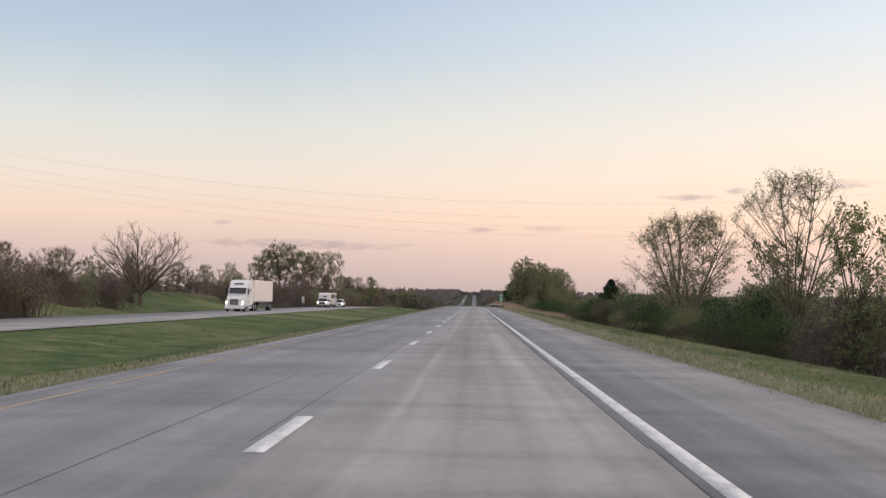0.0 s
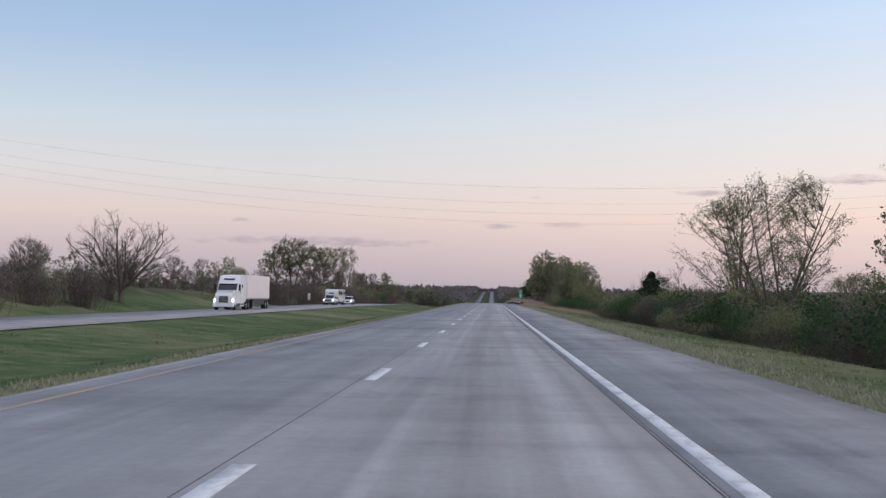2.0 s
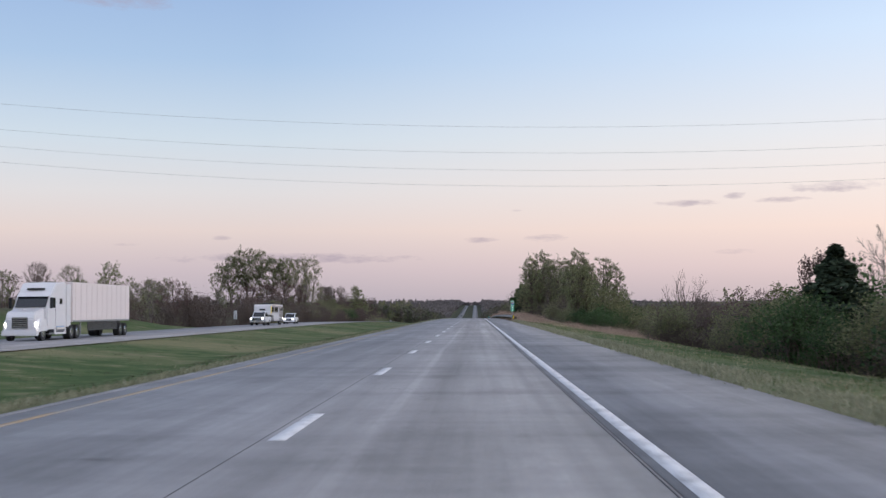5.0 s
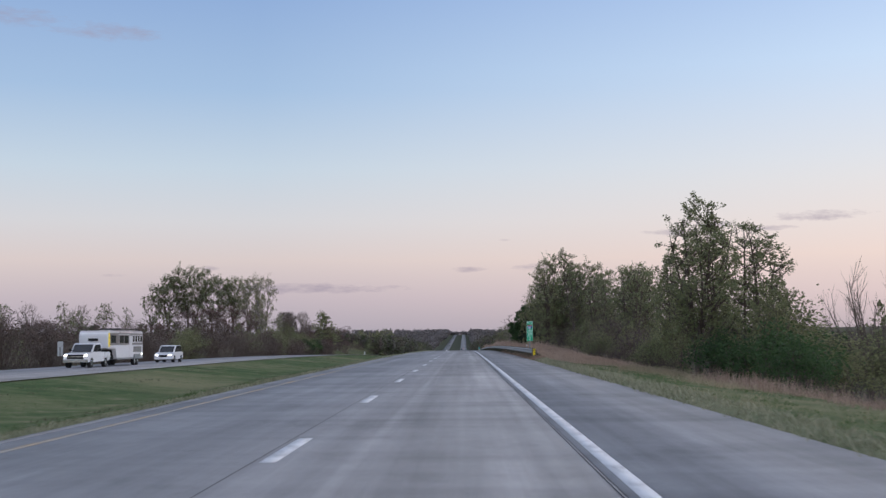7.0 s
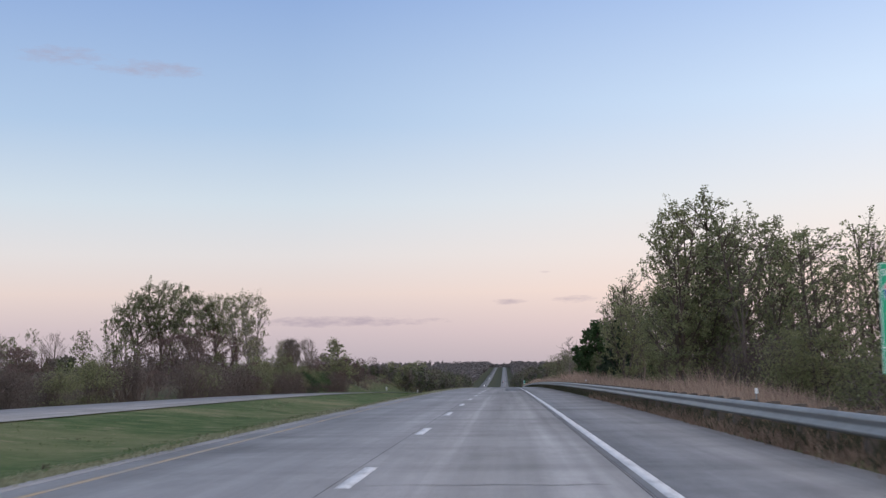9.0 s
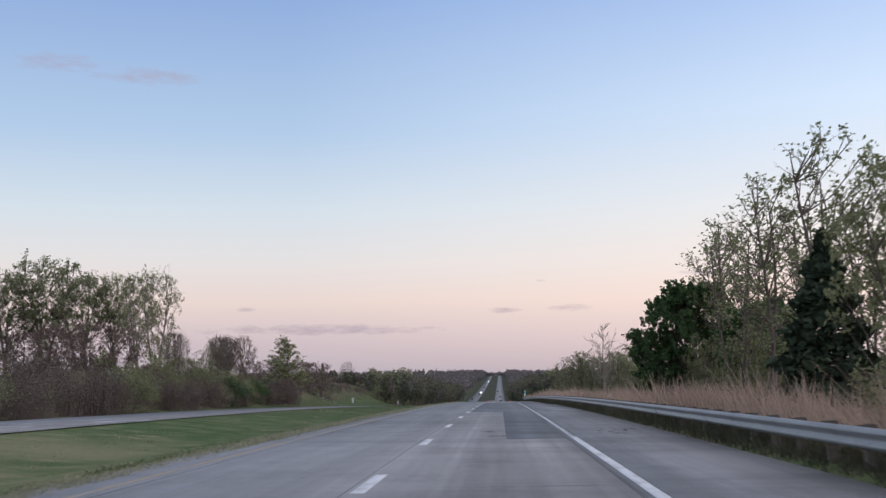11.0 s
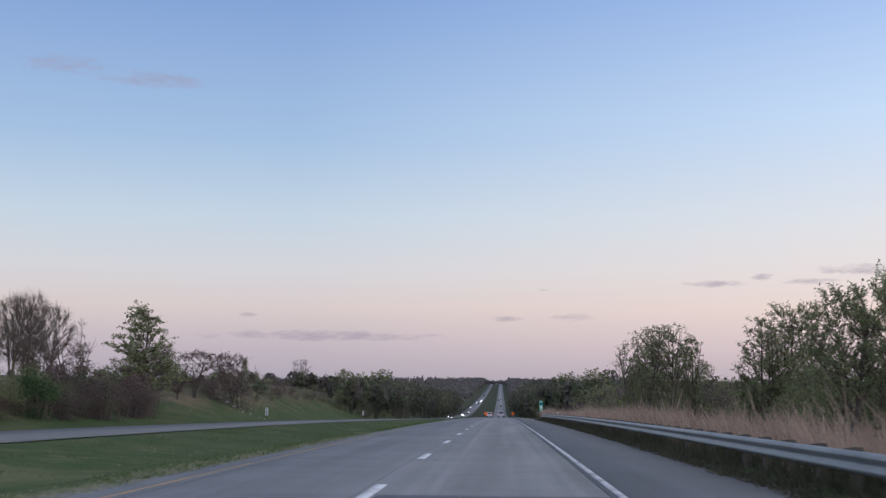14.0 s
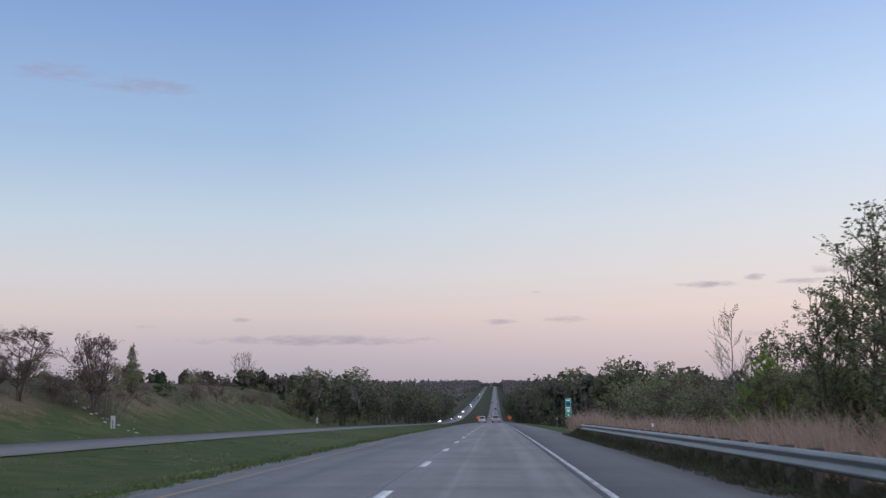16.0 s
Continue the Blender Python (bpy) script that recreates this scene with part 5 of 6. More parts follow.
for x in ends:
    utility_pole(x, WIRE_Y + 0.9, [wire_z(h, x) for h, _ in WIRES])
for h, dy in WIRES:
    g = thing("power_line", "thin grey power cable sagging across the highway", "cable", pose(0, 0, 0), "power lines")
    cu = bpy.data.curves.new("cable", "CURVE")
    cu.dimensions, cu.bevel_depth, cu.bevel_resolution = "3D", 0.008, 1
    sp = cu.splines.new("POLY")
    xs = np.linspace(ends[0], ends[1], 50)
    sp.points.add(len(xs) - 1)
    for p, x in zip(sp.points, xs):
        p.co = (x, WIRE_Y, wire_z(h, x), 1)
    cu.materials.append(M["wire"])
    me = bpy.data.meshes.new_from_object(bpy.data.objects.new("cable", cu))
    part("cable", me, None, g)
    if h < 11:
        bm = bmesh.new()
        rod(bm, (36.5, WIRE_Y, wire_z(h, 36.5) - 0.10), (36.5, WIRE_Y, wire_z(h, 36.5) + 0.06), 0.07, 0.05)
        part("damper", bm, M["black"], g)


# ---------------------------------------------------------------- vehicles
def wheel(parent, x, y, r, w=0.26):
    bm = bmesh.new()
    rod(bm, (x - w / 2, y, r), (x + w / 2, y, r), r, r, 20)
    t = part("wheel", bm, M["rubber"], parent)
    s = 1 if x > 0 else -1
    bm = bmesh.new()
    rod(bm, (x + s * (w / 2 - 0.02), y, r), (x + s * (w / 2 + 0.012), y, r), r * 0.62, r * 0.5, 16)
    part("rim", bm, M["chrome"], t)


def lamps(parent, w, y, z, mat, sx=0.22, sz=0.14, name="headlight"):
    for s in (-1, 1):
        part(name, block(s * w - sx / 2, s * w + sx / 2, y - 0.03, y + 0.03, z - sz / 2, z + sz / 2, bevel=0.02), mat, parent)


def passenger_car(m, label, paint, suv=True, lit=True, far=False, group="cars on the highway"):
    """Front at y = 0, tail at y = 4.7."""
    g = thing("car", label, "car", m, group)
    h = 1.72 if suv else 1.45
    body = [(0.02, 0.35), (0.0, 0.62), (0.12, 0.88), (1.25, 1.02), (1.35, 1.04), (4.45, 1.06), (4.66, 0.95), (4.70, 0.55), (4.6, 0.33), (0.9, 0.28)]
    part("body", extrude_profile(body, -0.92, 0.92, 0.05), paint, g)
    cabin = [(1.25, 1.00), (2.05, h - 0.06), (2.5, h), (3.9, h - 0.02), (4.25, h - 0.1), (4.55, 1.04)] if suv else [(1.4, 1.0), (2.2, h - 0.05), (2.6, h), (3.4, h - 0.03), (4.2, 1.05)]
    part("cabin", extrude_profile(cabin, -0.80, 0.80, 0.04), paint, g)
    inner = [(y, z - 0.07) for y, z in cabin]
    part("side_window", extrude_profile([(y * 0.93 + 0.2, z) for y, z in inner], -0.815, 0.815), M["glass"], g)
    part("windscreen", extrude_profile([(1.22, 1.03), (1.98, h - 0.10), (2.1, h - 0.10), (1.5, 1.03)], -0.70, 0.70), M["glass"], g)
    part("rear_window", extrude_profile([(4.36, h - 0.12), (4.60, 1.10), (4.4, 1.10), (4.2, h - 0.12)] if suv else [(3.45, h - 0.06), (4.25, 1.06), (4.0, 1.05), (3.3, h - 0.1)], -0.66, 0.66), M["glass"], g)
    part("grille", block(-0.42, 0.42, -0.015, 0.05, 0.52, 0.76, bevel=0.02), M["black"], g)
    part("bumper", block(-0.90, 0.90, -0.04, 0.2, 0.30, 0.48, bevel=0.04), paint, g)
    lamps(g, 0.68, 0.05, 0.74, M["far_lamp"] if far else M["headlight"] if lit else M["chrome"], 0.34 if far else 0.24, 0.18 if far else 0.10)
    lamps(g, 0.76, 4.69, 0.86, M["brake"], 0.20, 0.26, "tail_light")
    for x in (-0.82, 0.82):
        for y in (0.9, 3.7):
            wheel(g, x, y, 0.36)
    return g


def pickup(m, label, paint, lit=True):
    """Front at y = 0, tail at y = 5.9."""
    g = thing("pickup_truck", label, "pickup truck", m, "trucks on the highway")
    part("body", extrude_profile([(0.03, 0.45), (0.0, 0.8), (0.1, 1.12), (1.5, 1.22), (5.88, 1.24), (5.9, 0.6), (5.7, 0.5), (0.9, 0.42)], -0.98, 0.98, 0.04), paint, g)
    part("cab", extrude_profile([(1.45, 1.2), (2.2, 1.88), (2.6, 1.94), (3.7, 1.92), (3.95, 1.22)], -0.86, 0.86, 0.04), paint, g)
    part("side_window", extrude_profile([(1.75, 1.27), (2.28, 1.82), (3.62, 1.84), (3.8, 1.27)], -0.872, 0.872), M["glass"], g)
    part("windscreen", extrude_profile([(1.44, 1.25), (2.14, 1.85), (2.3, 1.85), (1.7, 1.25)], -0.76, 0.76), M["glass"], g)
    part("rear_window", extrude_profile([(3.80, 1.80), (3.965, 1.30), (3.7, 1.30), (3.6, 1.80)], -0.7, 0.7), M["glass"], g)
    part("bed", block(-0.84, 0.84, 4.05, 5.75, 1.245, 1.252), M["black"], g)
    gr = part("grille", block(-0.66, 0.66, -0.03, 0.05, 0.70, 1.06, bevel=0.02), M["black"], g)
    part("grille_bar", block(-0.64, 0.64, -0.045, -0.031, 0.85, 0.91, bevel=0.004), M["chrome"], gr)
    for s in (-1, 1):
        part("mirror", block(s * 1.06 - 0.10, s * 1.06 + 0.10, 1.95, 2.05, 1.30, 1.52, bevel=0.02), M["black"], g)
        part("fender", extrude_profile([(4.1, 0.75), (4.25, 1.2), (5.2, 1.2), (5.35, 0.75)], s * 1.08 - 0.14, s * 1.08 + 0.14, 0.05), paint, g)
    part("bumper", block(-0.98, 0.98, -0.08, 0.15, 0.44, 0.66, bevel=0.04), M["chrome"], g)
    lamps(g, 0.80, 0.02, 0.98, M["headlight"] if lit else M["chrome"], 0.2, 0.11)
    lamps(g, 0.88, 5.89, 1.0, M["brake"], 0.14, 0.34, "tail_light")
    part("tailgate", block(-0.72, 0.72, 5.89, 5.92, 0.72, 1.2, bevel=0.02), paint, g)
    for x in (-0.86, 0.86):
        for y in (1.0, 4.7):
            wheel(g, x, y, 0.40, 0.28)
    return g


def horse_trailer(m):
    """Gooseneck trailer; its neck at y = 0 over the truck's bed."""
    g = thing("horse_trailer", "white gooseneck horse trailer with a dark window band and slatted windows", "trailer", m)
    body = part("body", extrude_profile([(0.0, 1.50), (-0.1, 2.65), (0.2, 2.95), (10.6, 2.95), (10.75, 2.75), (10.75, 0.62), (2.6, 0.62), (2.1, 1.45)], -1.2, 1.2, 0.05), M["white_body"], g)
    part("roof", block(-1.22, 1.22, 0.1, 10.72, 2.93, 2.99, bevel=0.02), M["white_body"], g, "white roof edge")
    rack = part("roof_rack", block(-0.95, 0.95, 4.6, 10.2, 3.10, 3.22, bevel=0.04), M["dark_body"], g, "dark hay rack on the roof")
    for y in (4.8, 6.5, 8.2, 9.9):
        for x in (-0.9, 0.9):
            part("rack_foot", block(x - 0.03, x + 0.03, y - 0.03, y + 0.03, 2.985, 3.11), M["steel"], rack)
    part("nose_badge", extrude_profile([(-0.125, 2.12), (-0.105, 2.12), (-0.125, 2.34), (-0.145, 2.34)], -0.42, 0.42), M["black"], g, "dark oval badge on the nose")
    part("corner_strip", block(1.203, 1.228, 0.10, 0.42, 1.62, 2.78, bevel=0.008), M["sign_yellow"], g, "yellow corner strip")
    band = part("window_band", block(1.203, 1.216, 0.46, 10.66, 1.78, 2.80, bevel=0.004), M["taupe"], g, "dark taupe upper side panel")
    for y0, y1 in ((0.75, 2.15), (3.35, 4.55), (4.75, 5.95)):
        w = part("window", block(1.217, 1.232, y0, y1, 1.95, 2.58, bevel=0.01), M["glass"], band)
    part("door_frame", block(1.217, 1.226, 3.05, 6.25, 2.66, 2.74, bevel=0.006), M["white_body"], band)
    for y in (3.05, 6.19):
        part("door_frame", block(1.217, 1.226, y, y + 0.06, 1.80, 2.66, bevel=0.006), M["white_body"], band)
    for i in range(4):
        y = 7.25 + i * 0.82
        f = part("slat_window", block(1.217, 1.230, y, y + 0.66, 1.98, 2.66, bevel=0.006), M["white_body"], band, "white-framed slat window")
        part("pane", block(1.231, 1.238, y + 0.10, y + 0.56, 2.06, 2.58), M["glass"], f)
    vent = part("vent_panel", block(1.203, 1.218, 7.6, 10.2, 1.14, 1.66, bevel=0.006), M["taupe"], g, "louvred lower panel")
    for i in range(4):
        part("louvre", block(1.219, 1.232, 7.7, 10.1, 1.20 + i * 0.12, 1.25 + i * 0.12), M["steel"], vent)
    part("side_door", block(1.203, 1.222, 6.35, 7.15, 0.80, 2.60, bevel=0.01), M["white_body"], g, "white side door")
    part("skirt", block(-1.21, 1.21, 2.7, 10.7, 0.55, 0.70), M["steel"], g)
    part("fender", extrude_profile([(7.55, 0.55), (7.75, 0.98), (9.45, 0.98), (9.65, 0.55)], 1.10, 1.34, 0.03), M["steel"], g, "bright twin-wheel fender")
    part("awning", block(1.21, 1.34, 3.2, 7.0, 2.82, 2.92, bevel=0.03), M["cream_body"], g)
    part("neck", block(-0.12, 0.12, 0.2, 0.45, 1.0, 1.55), M["black"], g)
    part("jack_box", block(-0.9, 0.9, 2.15, 2.6, 0.62, 1.40, bevel=0.03), M["black"], g)
    part("tail_lamp", block(1.203, 1.222, 10.35, 10.5, 0.95, 1.02), M["headlight"], g, "small lit side marker")
    for x in (-1.05, 1.05):
        for y in (8.15, 9.05):
            wheel(g, x, y, 0.38)
    return g


def semi_truck(m):
    """Front bumper at y = 0; the box trailer ends at y = 21."""
    g = thing("semi_truck", "white tractor unit with a sleeper cab and plain box trailer", "truck", m)
    part("hood", extrude_profile([(0.12, 0.75), (0.05, 1.5), (0.25, 1.95), (1.9, 2.25), (2.0, 0.75)], -0.98, 0.98, 0.07), M["white_body"], g)
    part("cab", extrude_profile([(1.9, 0.75), (1.9, 2.2), (2.55, 3.05), (3.6, 3.98), (5.6, 4.08), (5.7, 0.75)], -1.2, 1.2, 0.08), M["white_body"], g)
    part("windscreen", extrude_profile([(1.86, 2.28), (2.5, 3.05), (2.7, 3.05), (2.1, 2.28)], -1.06, 1.06), M["glass"], g)
    part("roof_window", block(-0.6, 0.6, 2.9, 3.3, 3.48, 3.62), M["glass"], g)
    for s in (-1, 1):
        part("side_window", block(s * 1.205 - 0.006, s * 1.205 + 0.006, 2.5, 3.4, 2.25, 2.95), M["glass"], g)
        part("fender", extrude_profile([(0.35, 0.6), (0.3, 1.15), (0.7, 1.5), (1.5, 1.5), (1.95, 0.9), (1.8, 0.6)], s * 1.0 - 0.24, s * 1.0 + 0.24, 0.06), M["white_body"], g)
        part("mirror", block(s * 1.42 - 0.10, s * 1.42 + 0.10, 2.0, 2.1, 2.2, 2.95, bevel=0.03), M["black"], g)
        tank = bmesh.new()
        rod(tank, (s * 0.95, 3.6, 0.75), (s * 0.95, 5.2, 0.75), 0.33, 0.33, 16)
        part("fuel_tank", tank, M["chrome"], g)
        part("fairing", block(s * 1.18 - 0.03, s * 1.18 + 0.03, 5.7, 6.6, 0.9, 3.95, bevel=0.02), M["white_body"], g)
    for s in (-1, 1):
        part("sleeper_window", block(s * 1.205 - 0.006, s * 1.205 + 0.006, 4.3, 4.8, 2.5, 2.9), M["glass"], g)
        part("door_seam", block(s * 1.203 - 0.004, s * 1.203 + 0.004, 3.46, 3.50, 1.0, 2.95), M["black"], g)
        part("step", block(s * 1.12 - 0.12, s * 1.12 + 0.12, 2.2, 3.3, 0.42, 0.50, bevel=0.01), M["steel"], g)
        part("skirt", block(s * 1.16 - 0.03, s * 1.16 + 0.03, 3.4, 5.7, 0.40, 0.80, bevel=0.01), M["white_body"], g)
    part("visor", extrude_profile([(2.30, 3.02), (2.42, 3.10), (2.62, 3.10), (2.55, 3.02)], -1.08, 1.08, 0.01), M["white_body"], g)
    part("hood_crease", block(-0.03, 0.03, 0.5, 1.8, 2.10, 2.14), M["white_body"], g)
    gr = part("grille", block(-0.55, 0.55, 0.02, 0.1, 0.85, 1.6, bevel=0.03), M["chrome"], g)
    for i in range(5):
        part("slat", block(-0.5, 0.5, 0.0, 0.03, 0.92 + i * 0.13, 0.98 + i * 0.13), M["black"], gr)
    part("bumper", block(-1.22, 1.22, -0.05, 0.35, 0.35, 0.75, bevel=0.06), M["white_body"], g)
    lamps(g, 0.92, 0.22, 1.12, M["headlight"], 0.30, 0.26)
    part("chassis", block(-0.45, 0.45, 1.5, 8.6, 0.55, 0.85), M["black"], g)
    for x in (-1.05, 1.05):
        wheel(g, x, 1.15, 0.52, 0.3)
        for y in (6.6, 7.9):
            wheel(g, x * 0.98, y, 0.52, 0.5)
        for y in (18.6, 19.9):
            wheel(g, x * 0.98, y, 0.52, 0.5)
    tr = part("trailer", block(-1.3, 1.3, 5.9 + 0.8, 21.0, 1.22, 4.12, bevel=0.04), M["cream_body"], g, "pale box trailer with ribbed sides")
    for i in range(11):
        part("rib", block(1.302, 1.318, 7.3 + i * 1.25, 7.36 + i * 1.25, 1.3, 4.05), M["cream_body"], tr)
    part("rail", block(1.302, 1.32, 6.8, 20.9, 1.22, 1.34), M["steel"], tr)
    part("skirt", block(1.24, 1.28, 10.2, 17.6, 0.55, 1.2), M["dark_body"], tr)
    part("bogie", block(-0.6, 0.6, 17.8, 20.8, 0.7, 1.2), M["black"], tr)
    for s in (-1, 1):
        leg = bmesh.new()
        rod(leg, (s * 0.9, 9.6, 0.25), (s * 0.9, 9.6, 1.25), 0.07)
        part("landing_leg", leg, M["steel"], tr)
    return g


def on_road(x, y, back=False, drop=0.0):
    z = float(road_z(y)) + drop + 0.004
    pitch = math.degrees(math.atan2(float(road_z(y + 8) - road_z(y - 8)), 16))
    return pose(x, y, z, pitch, 0, 0) @ (pose(0, 0, 0, 0, 0, 180) if back else Matrix.Identity(4))


OUT, INN = -31.0, -27.3
semi_truck(on_road(-30.4, 260, drop=OPP_DROP))
pickup(on_road(-30.4, 347, drop=OPP_DROP), "white pickup truck with lit headlights towing a trailer", M["white_body"])
horse_trailer(on_road(-30.4, 351.6, drop=OPP_DROP))
passenger_car(on_road(-30.0, 373, drop=OPP_DROP), "white sport utility car with lit headlights", M["white_body"])
# cars that go the same way
passenger_car(on_road(-3.7, 905, True), "white car seen from behind", M["white_body"], lit=False)
pickup(on_road(0.0, 899, True), "silver pickup truck seen from behind", M["silver_body"], lit=False)
for x, y, mat in ((0.0, 1420, "dark_body"), (-3.7, 1470, "silver_body"), (0.0, 1800, "dark_body"), (-3.7, 2150, "dark_body"), (0.0, 2230, "silver_body")):
    passenger_car(on_road(x, y, True), "distant car driving away", M[mat], lit=False)
# oncoming cars with lights
for x, y in ((OUT, 1240), (INN, 1385), (OUT, 1440), (INN, 1500), (OUT, 1720), (INN, 1980), (OUT, 2030), (INN, 2110), (OUT, 2350), (INN, 2500), (OUT, 2900), (INN, 3150), (INN, 3500)):
    passenger_car(on_road(x, y, drop=OPP_DROP), "distant oncoming car with bright headlights", M["silver_body" if y % 20 else "dark_body"], far=True)


# ---------------------------------------------------------------- road surface details
def slab(name, x0, x1, y0, y1, lift, mat, parent, label=""):
    return part(name, ribbon(name, x0, x1, y0, y1, lift, mat, step=2.0, edge=0.003), None, parent, label)


slab("patch", -1.72, 1.50, 462.5, 522.0, 0.0025, M["patch"], road, "dark overlay patch in the driving lane")
slab("patch", 0.02, 1.50, 427.0, 462.4, 0.0025, M["patch"], road, "dark half-lane overlay patch")
def blot(x, y, rx, ry, seed, surf=0.0, mat="tar", label="dark mark on the pavement"):
    """A flat irregular mark."""
    r = random.Random(seed)
    v = []
    for k in range(28):
        a = 2 * math.pi * k / 28
        q = 1 + 0.28 * math.sin(3 * a + seed) + r.uniform(-0.18, 0.18)
        v.append((x + math.cos(a) * rx * q, y + math.sin(a) * ry * q))
    me = mesh_of("stain", [(a, b, float(road_z(b)) + surf) for a, b in v], [tuple(range(28))], M[mat])
    part("stain", me, None, road if x < 1.5 else shoulder_r, label)


marks = random.Random(3)
for x0, x1, y in ((-0.5, 0.3, 428.6), (0.05, 1.5, 430.2), (-1.3, 0.3, 432.0), (0.3, 2.4, 431.6)):
    for k in range(5):
        blot(marks.uniform(x0, x1), y + marks.uniform(-0.3, 0.4), marks.uniform(0.08, 0.30), marks.uniform(0.04, 0.11), 70 + k + int(y * 10), 0.0050 + k * 0.0004, "tar", "dark crack filler on the pavement")
for i in range(9):
    y = 464 + i * 6.3 + marks.uniform(-1.5, 1.5)
    slab("scrape", -1.6 + marks.uniform(0, 0.5), 1.4, y, y + marks.uniform(0.15, 0.5), 0.005, M["concrete"], road)
slab("crack_seal", 1.490, 1.505, 120, 462, 0.0028, M["tar"], road)
slab("crack_seal", -5.02, -5.008, 380, 640, 0.003, M["tar"], road)


def cross_crack(x0, x1, y, wide, seed):
    """A thin wandering crack across a lane."""
    r = random.Random(seed)
    n = max(4, int((x1 - x0) / 0.25))
    a, b, w = [], [], 0.0
    for k in range(n + 1):
        x = x0 + (x1 - x0) * k / n
        w += r.uniform(-0.09, 0.09)
        h = wide * r.uniform(0.4, 1.3) * (0.3 if k in (0, n) else 1)
        a.append((x, y + w - h, float(road_z(y + w - h)) + 0.0042))
        b.append((x, y + w + h, float(road_z(y + w + h)) + 0.0042))
    f = [(k, k + 1, n + 2 + k, n + 1 + k) for k in range(n)]
    part("crack", mesh_of("crack", a + b, f, M["tar"]), None, road)


for k in range(70):
    y = 156 + k * 7.0 + marks.uniform(-2.5, 2.5)
    x0 = marks.choice((-5.2, -1.7, -1.7, -1.2, -3.4))
    cross_crack(x0, min(x0 + marks.uniform(0.5, 1.6 if y < 330 else 3.2), 1.45), y, marks.uniform(0.008, 0.020 if y < 330 else 0.024), 300 + k)
slab("crack_seal", -2.03, -2.021, 120, 640, 0.003, M["tar"], road)
slab("crack_seal", -3.02, -3.010, 100, 131, 0.003, M["tar"], road)


for k in range(22):
    blot(marks.gauss(3.4, 0.4), marks.gauss(433, 2.2), marks.uniform(0.03, 0.08), marks.uniform(0.07, 0.22), 40 + k, 0.0015, "rubber", "scattered dark rubble stain on the shoulder")


def rock(x, y, r, seed):
    g = random.Random(seed)
    bm = bmesh.new()
    bmesh.ops.create_icosphere(bm, subdivisions=2, radius=r)
    for v in bm.verts:
        v.co *= 1 + g.uniform(-0.18, 0.18)
        v.co.z *= 0.6
    ob = thing("rock", "pale limestone rock lying on the grass bank", "rock", pose(x, y, float(land_z(x, y)) + r * 0.2), "bank rocks")
    part("stone", bm, M["rock"], ob)


for k in range(14):
    t = k / 13
    rock(-50.5 + 8.5 * t + marks.uniform(-0.8, 0.8), 721 - 5 * t + marks.uniform(-2, 2), marks.uniform(0.12, 0.36), k)


# ---------------------------------------------------------------- grasses
def blades(name, label, material, count, spread_x, spread_y, low, high, wide, seed, tuft=7, lean=0.35, reach=0.10, skip=None, wind=0.0, grow=None):
    """Many narrow blades in tufts, one object of stuff."""
    rng = np.random.default_rng(seed)
    x = rng.uniform(*spread_x, count)
    y = rng.uniform(*spread_y, count)
    if skip is not None:
        keep = skip(x, y, rng)
        x, y = x[keep], y[keep]
    n = len(x)
    x, y = np.repeat(x, tuft), np.repeat(y, tuft)
    x, y = x + rng.normal(0, reach, n * tuft), y + rng.normal(0, reach * 1.6, n * tuft)
    gust = 0.80 + 0.28 * np.sin(x * 0.9 + 3 * np.sin(y * 0.13)) * np.sin(y * 0.31 + x * 0.4)
    h = gust * np.repeat(rng.uniform(low, high, n), tuft) * rng.uniform(0.55, 1.1, n * tuft)
    if grow:
        h = h * np.clip((y - grow[0]) / (grow[1] - grow[0]), 0.35, 1.0)
    z = np.where((x < -6.2) | (x > 4.6), land_z(x, y), road_z(y)) - 0.03
    a = rng.uniform(0, 6.283, n * tuft)
    d = np.stack([np.cos(a), np.sin(a), 0 * a], -1) * (wide / 2)
    tip = np.stack([rng.normal(-wind, lean, n * tuft) * h, rng.normal(0, lean, n * tuft) * h, h], -1)
    base = np.stack([x, y, z], -1)
    mid = base + tip * (0.5, 0.5, 0.6)
    v = np.stack([base - d, base + d, mid + d * 0.8, mid - d * 0.8, base + tip + d * 0.25, base + tip - d * 0.25], 1).reshape(-1, 3)
    i = np.arange(n * tuft)[:, None] * 6
    f = np.concatenate([i + (0, 1, 2, 3), i + (3, 2, 4, 5)])
    return tagged(new(name, fast_mesh(name, v, f, material)), label, "grass", kind="stuff")


def clumpy(scale, cut):
    def keep(x, y, rng):
        v = np.sin(x * 1.7 * scale + 2 * np.sin(y * 0.21 * scale)) + np.sin(y * 0.47 * scale + x * 0.6) + rng.normal(0, 0.7, len(x))
        return v > cut
    return keep


blades("median_fringe", "pale grass fringe along the inner shoulder", M["blade_pale"], 8500, (-6.95, -6.02), (100, 536), 0.07, 0.17, 0.026, 1, 6, 0.5, 0.10)
blades("median_fringe", "pale tufts creeping over the pavement edge", M["blade_pale"], 4200, (-6.4, -5.75), (395, 560), 0.05, 0.15, 0.022, 21, 7, 0.5, 0.08)
blades("median_fringe", "green tufts creeping over the pavement edge", M["blade_green"], 4200, (-6.7, -5.9), (524, 740), 0.05, 0.17, 0.034, 22, 7, 0.6, 0.08)
blades("median_fringe", "green grass fringe along the inner shoulder", M["blade_green"], 3200, (-8.2, -6.8), (100, 720), 0.06, 0.20, 0.032, 2, 7, 0.7, 0.16)
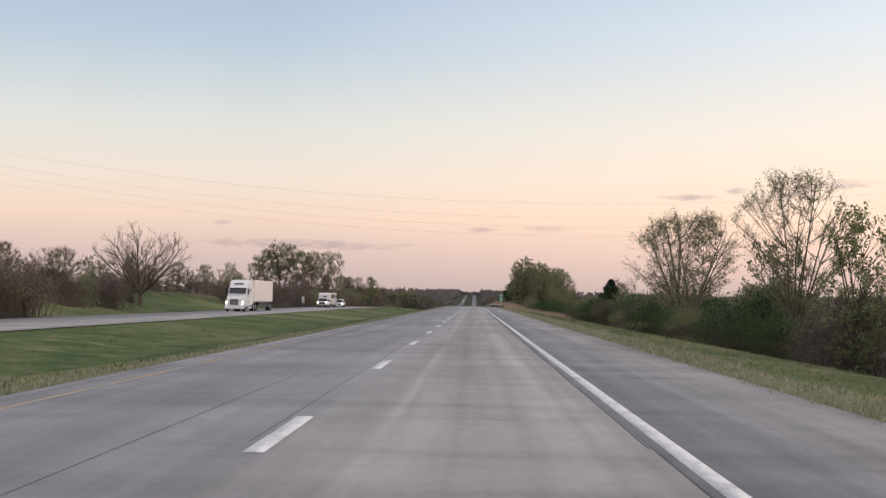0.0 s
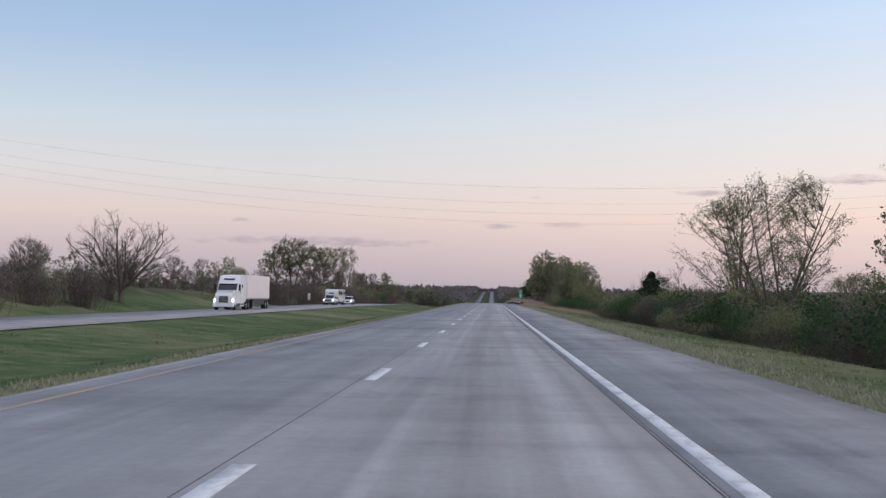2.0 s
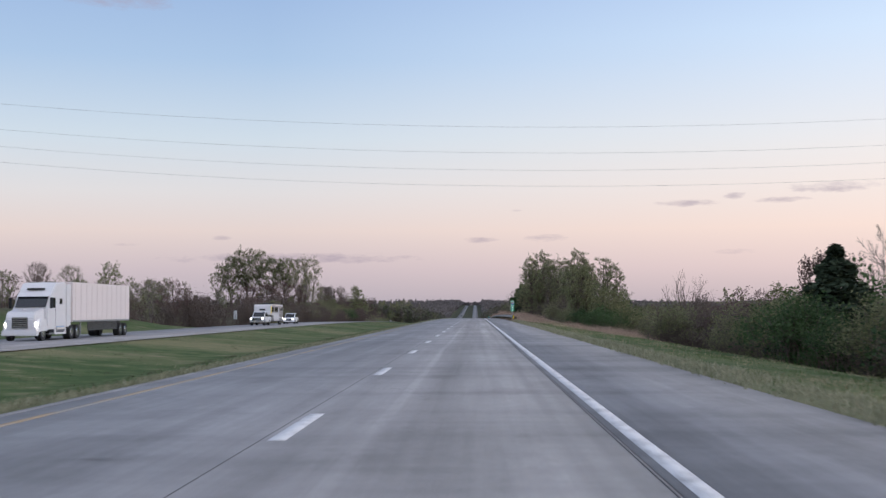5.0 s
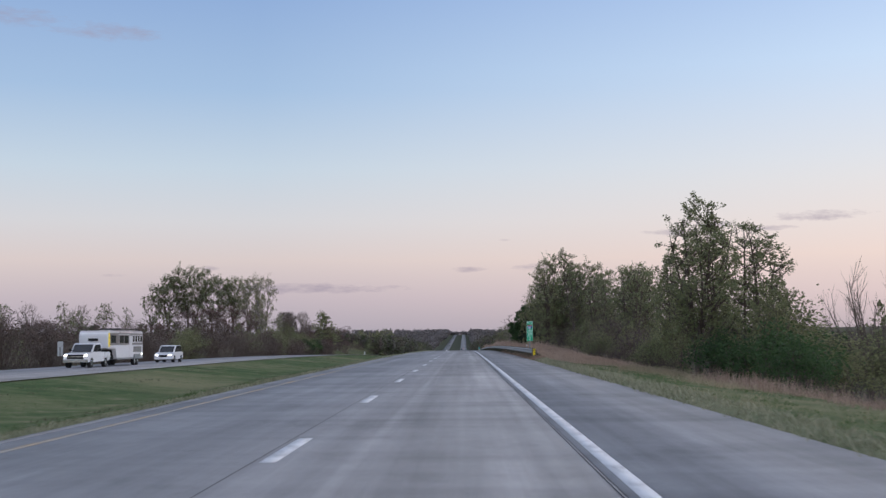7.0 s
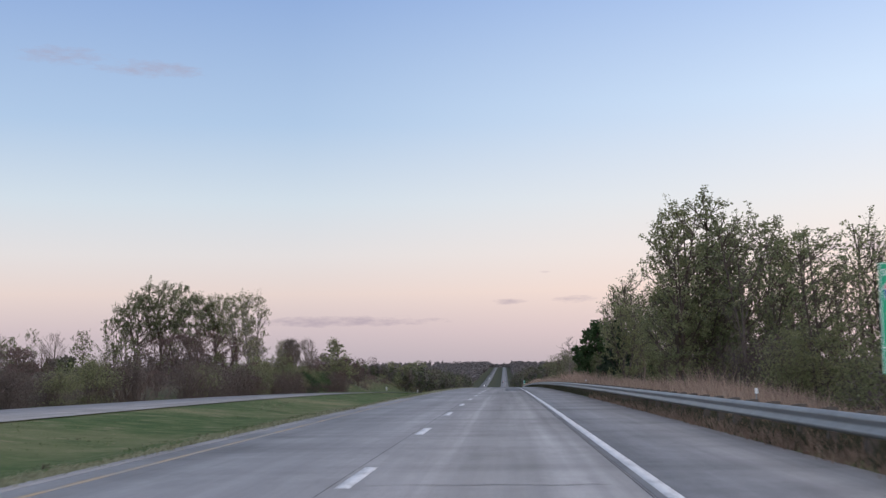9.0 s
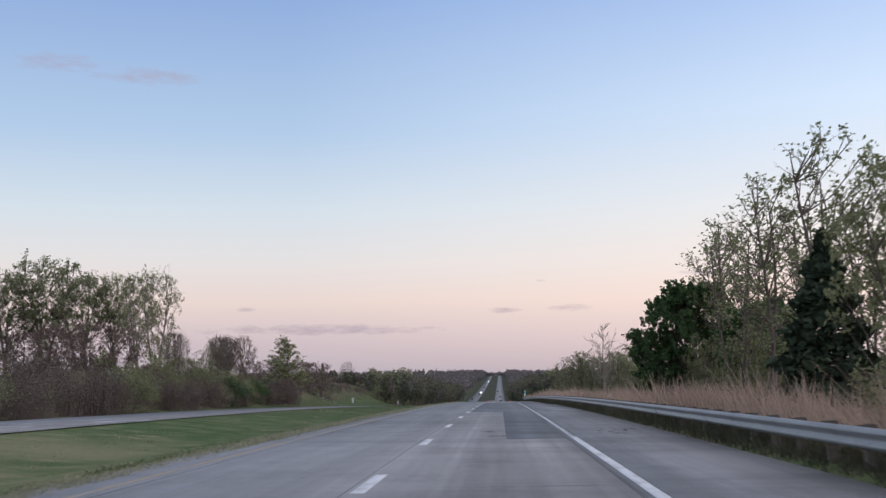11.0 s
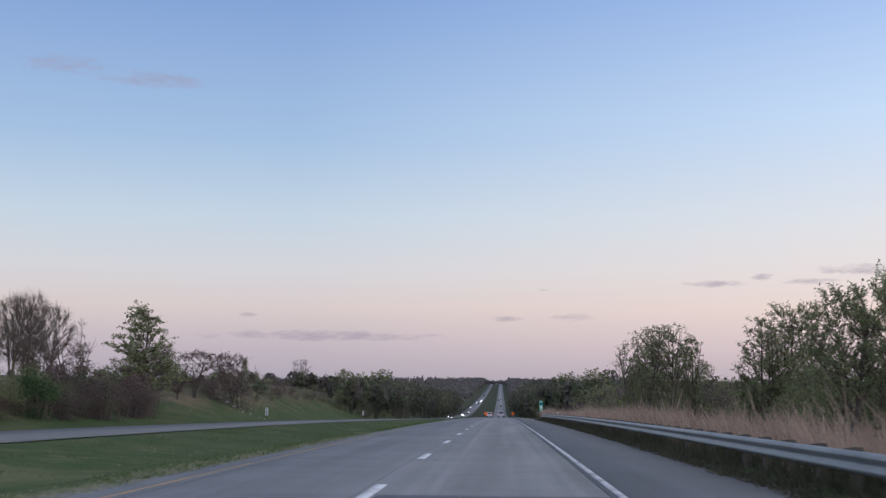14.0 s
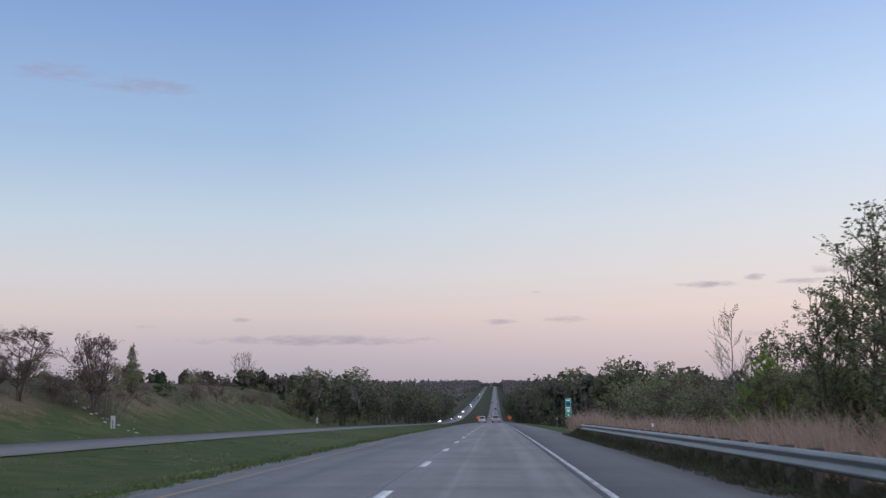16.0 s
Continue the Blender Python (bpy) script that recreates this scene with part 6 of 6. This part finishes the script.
blades("median_grass", "short green median grass", M["blade_green"], 14500, (-23.5, -7.5), (110, 740), 0.04, 0.12, 0.032, 3, 4, 0.8, 0.25, clumpy(1, -0.4))
blades("median_grass", "dry straw in the median", M["blade_dry"], 5500, (-23.5, -7.5), (110, 740), 0.04, 0.13, 0.02, 4, 4, 0.8, 0.25, clumpy(0.6, 0.9))
blades("verge_grass", "green and straw grass on the outer verge", M["blade_green"], 5600, (4.72, 10.5), (108, 335), 0.04, 0.13, 0.022, 5, 7, 0.6, 0.12)
blades("verge_grass", "straw grass on the outer verge", M["blade_dry"], 2400, (4.75, 10.5), (108, 335), 0.05, 0.16, 0.014, 6, 7, 0.55, 0.12)
blades("verge_fringe", "pale grass fringe along the outer shoulder", M["blade_pale"], 3600, (4.58, 5.3), (108, 333), 0.08, 0.22, 0.03, 31, 7, 0.5, 0.10)
blades("median_grass", "dry straw patches in the lower median", M["blade_dry"], 5200, (-23.5, -6.6), (400, 740), 0.05, 0.16, 0.03, 32, 5, 0.8, 0.3, clumpy(0.35, 1.1))
blades("bank_grass", "green grass on the cut bank", M["blade_green"], 5000, (-56, -35), (600, 880), 0.06, 0.22, 0.035, 33, 5, 0.7, 0.3)
dirt = new("dirt_strip", ribbon("dirt_strip", lambda ys: np.interp(ys, (492, 512), (4.58, 4.12)) + 0.10 * np.sin(ys * 0.9) * np.sin(ys * 0.37 + 1) + 0.06 * np.sin(ys * 2.3), 4.595, 490, 655, 0.004, M["dirt"], step=0.6, edge=0.006))
tagged(dirt, "dark washed-in dirt along the shoulder edge", "dirt", kind="structure")
blades("rail_weeds", "low dark weeds in the dirt at the shoulder edge", M["weed"], 5200, (4.12, 4.66), (500, 655), 0.04, 0.15, 0.026, 41, 6, 0.6, 0.07)
blades("rail_weeds", "dark rank weeds behind the guard rail posts", M["weed"], 5600, (5.08, 5.55), (340, 655), 0.25, 0.58, 0.03, 34, 7, 0.35, 0.08)
blades("rail_weeds", "brown weeds under the guard rail", M["blade_rust"], 2200, (4.56, 5.25), (326, 390), 0.12, 0.34, 0.018, 7, 8, 0.4, 0.07)
blades("rail_weeds", "dark green weeds under the guard rail", M["weed"], 9000, (4.66, 5.4), (334, 655), 0.14, 0.42, 0.026, 8, 6, 0.45, 0.08)
blades("bluestem", "tall rust-coloured dry grass behind the guard rail", M["blade_rust"], 10500, (5.4, 13.5), (322, 668), 0.85, 1.5, 0.028, 9, 10, 0.30, 0.16, clumpy(0.8, -0.9), 0.15, (326, 372))
blades("bluestem", "tall straw-coloured plumes behind the guard rail", M["plume"], 13000, (5.5, 13.5), (318, 668), 1.0, 1.75, 0.023, 10, 12, 0.28, 0.14, clumpy(0.9, -0.2), 0.22, (328, 372))
blades("bank_grass", "dry grass on the cut bank", M["blade_dry"], 4000, (-58, -39.5), (640, 880), 0.08, 0.26, 0.03, 11, 5, 0.6, 0.35)
blades("bluestem", "low dry grass on the slope before the guard rail", M["blade_dry"], 4000, (7.6, 12.5), (286, 330), 0.15, 0.4, 0.016, 12, 8, 0.3, 0.16, clumpy(0.8, 0.2))
blades("median_grass", "longer green clumps in the lower median", M["blade_green"], 2600, (-23.0, -6.8), (520, 740), 0.12, 0.30, 0.03, 42, 10, 0.5, 0.30, clumpy(0.45, 0.8))
blades("median_grass", "dark weedy tufts in the median", M["weed"], 2600, (-23.0, -7.2), (110, 740), 0.08, 0.20, 0.03, 35, 9, 0.7, 0.22, clumpy(0.7, 0.6))
blades("dry_grass", "pale dry grass at the foot of the slope", M["plume"], 2200, (8.6, 14.0), (258, 302), 0.35, 0.8, 0.018, 36, 9, 0.3, 0.16, clumpy(0.7, 0.0))
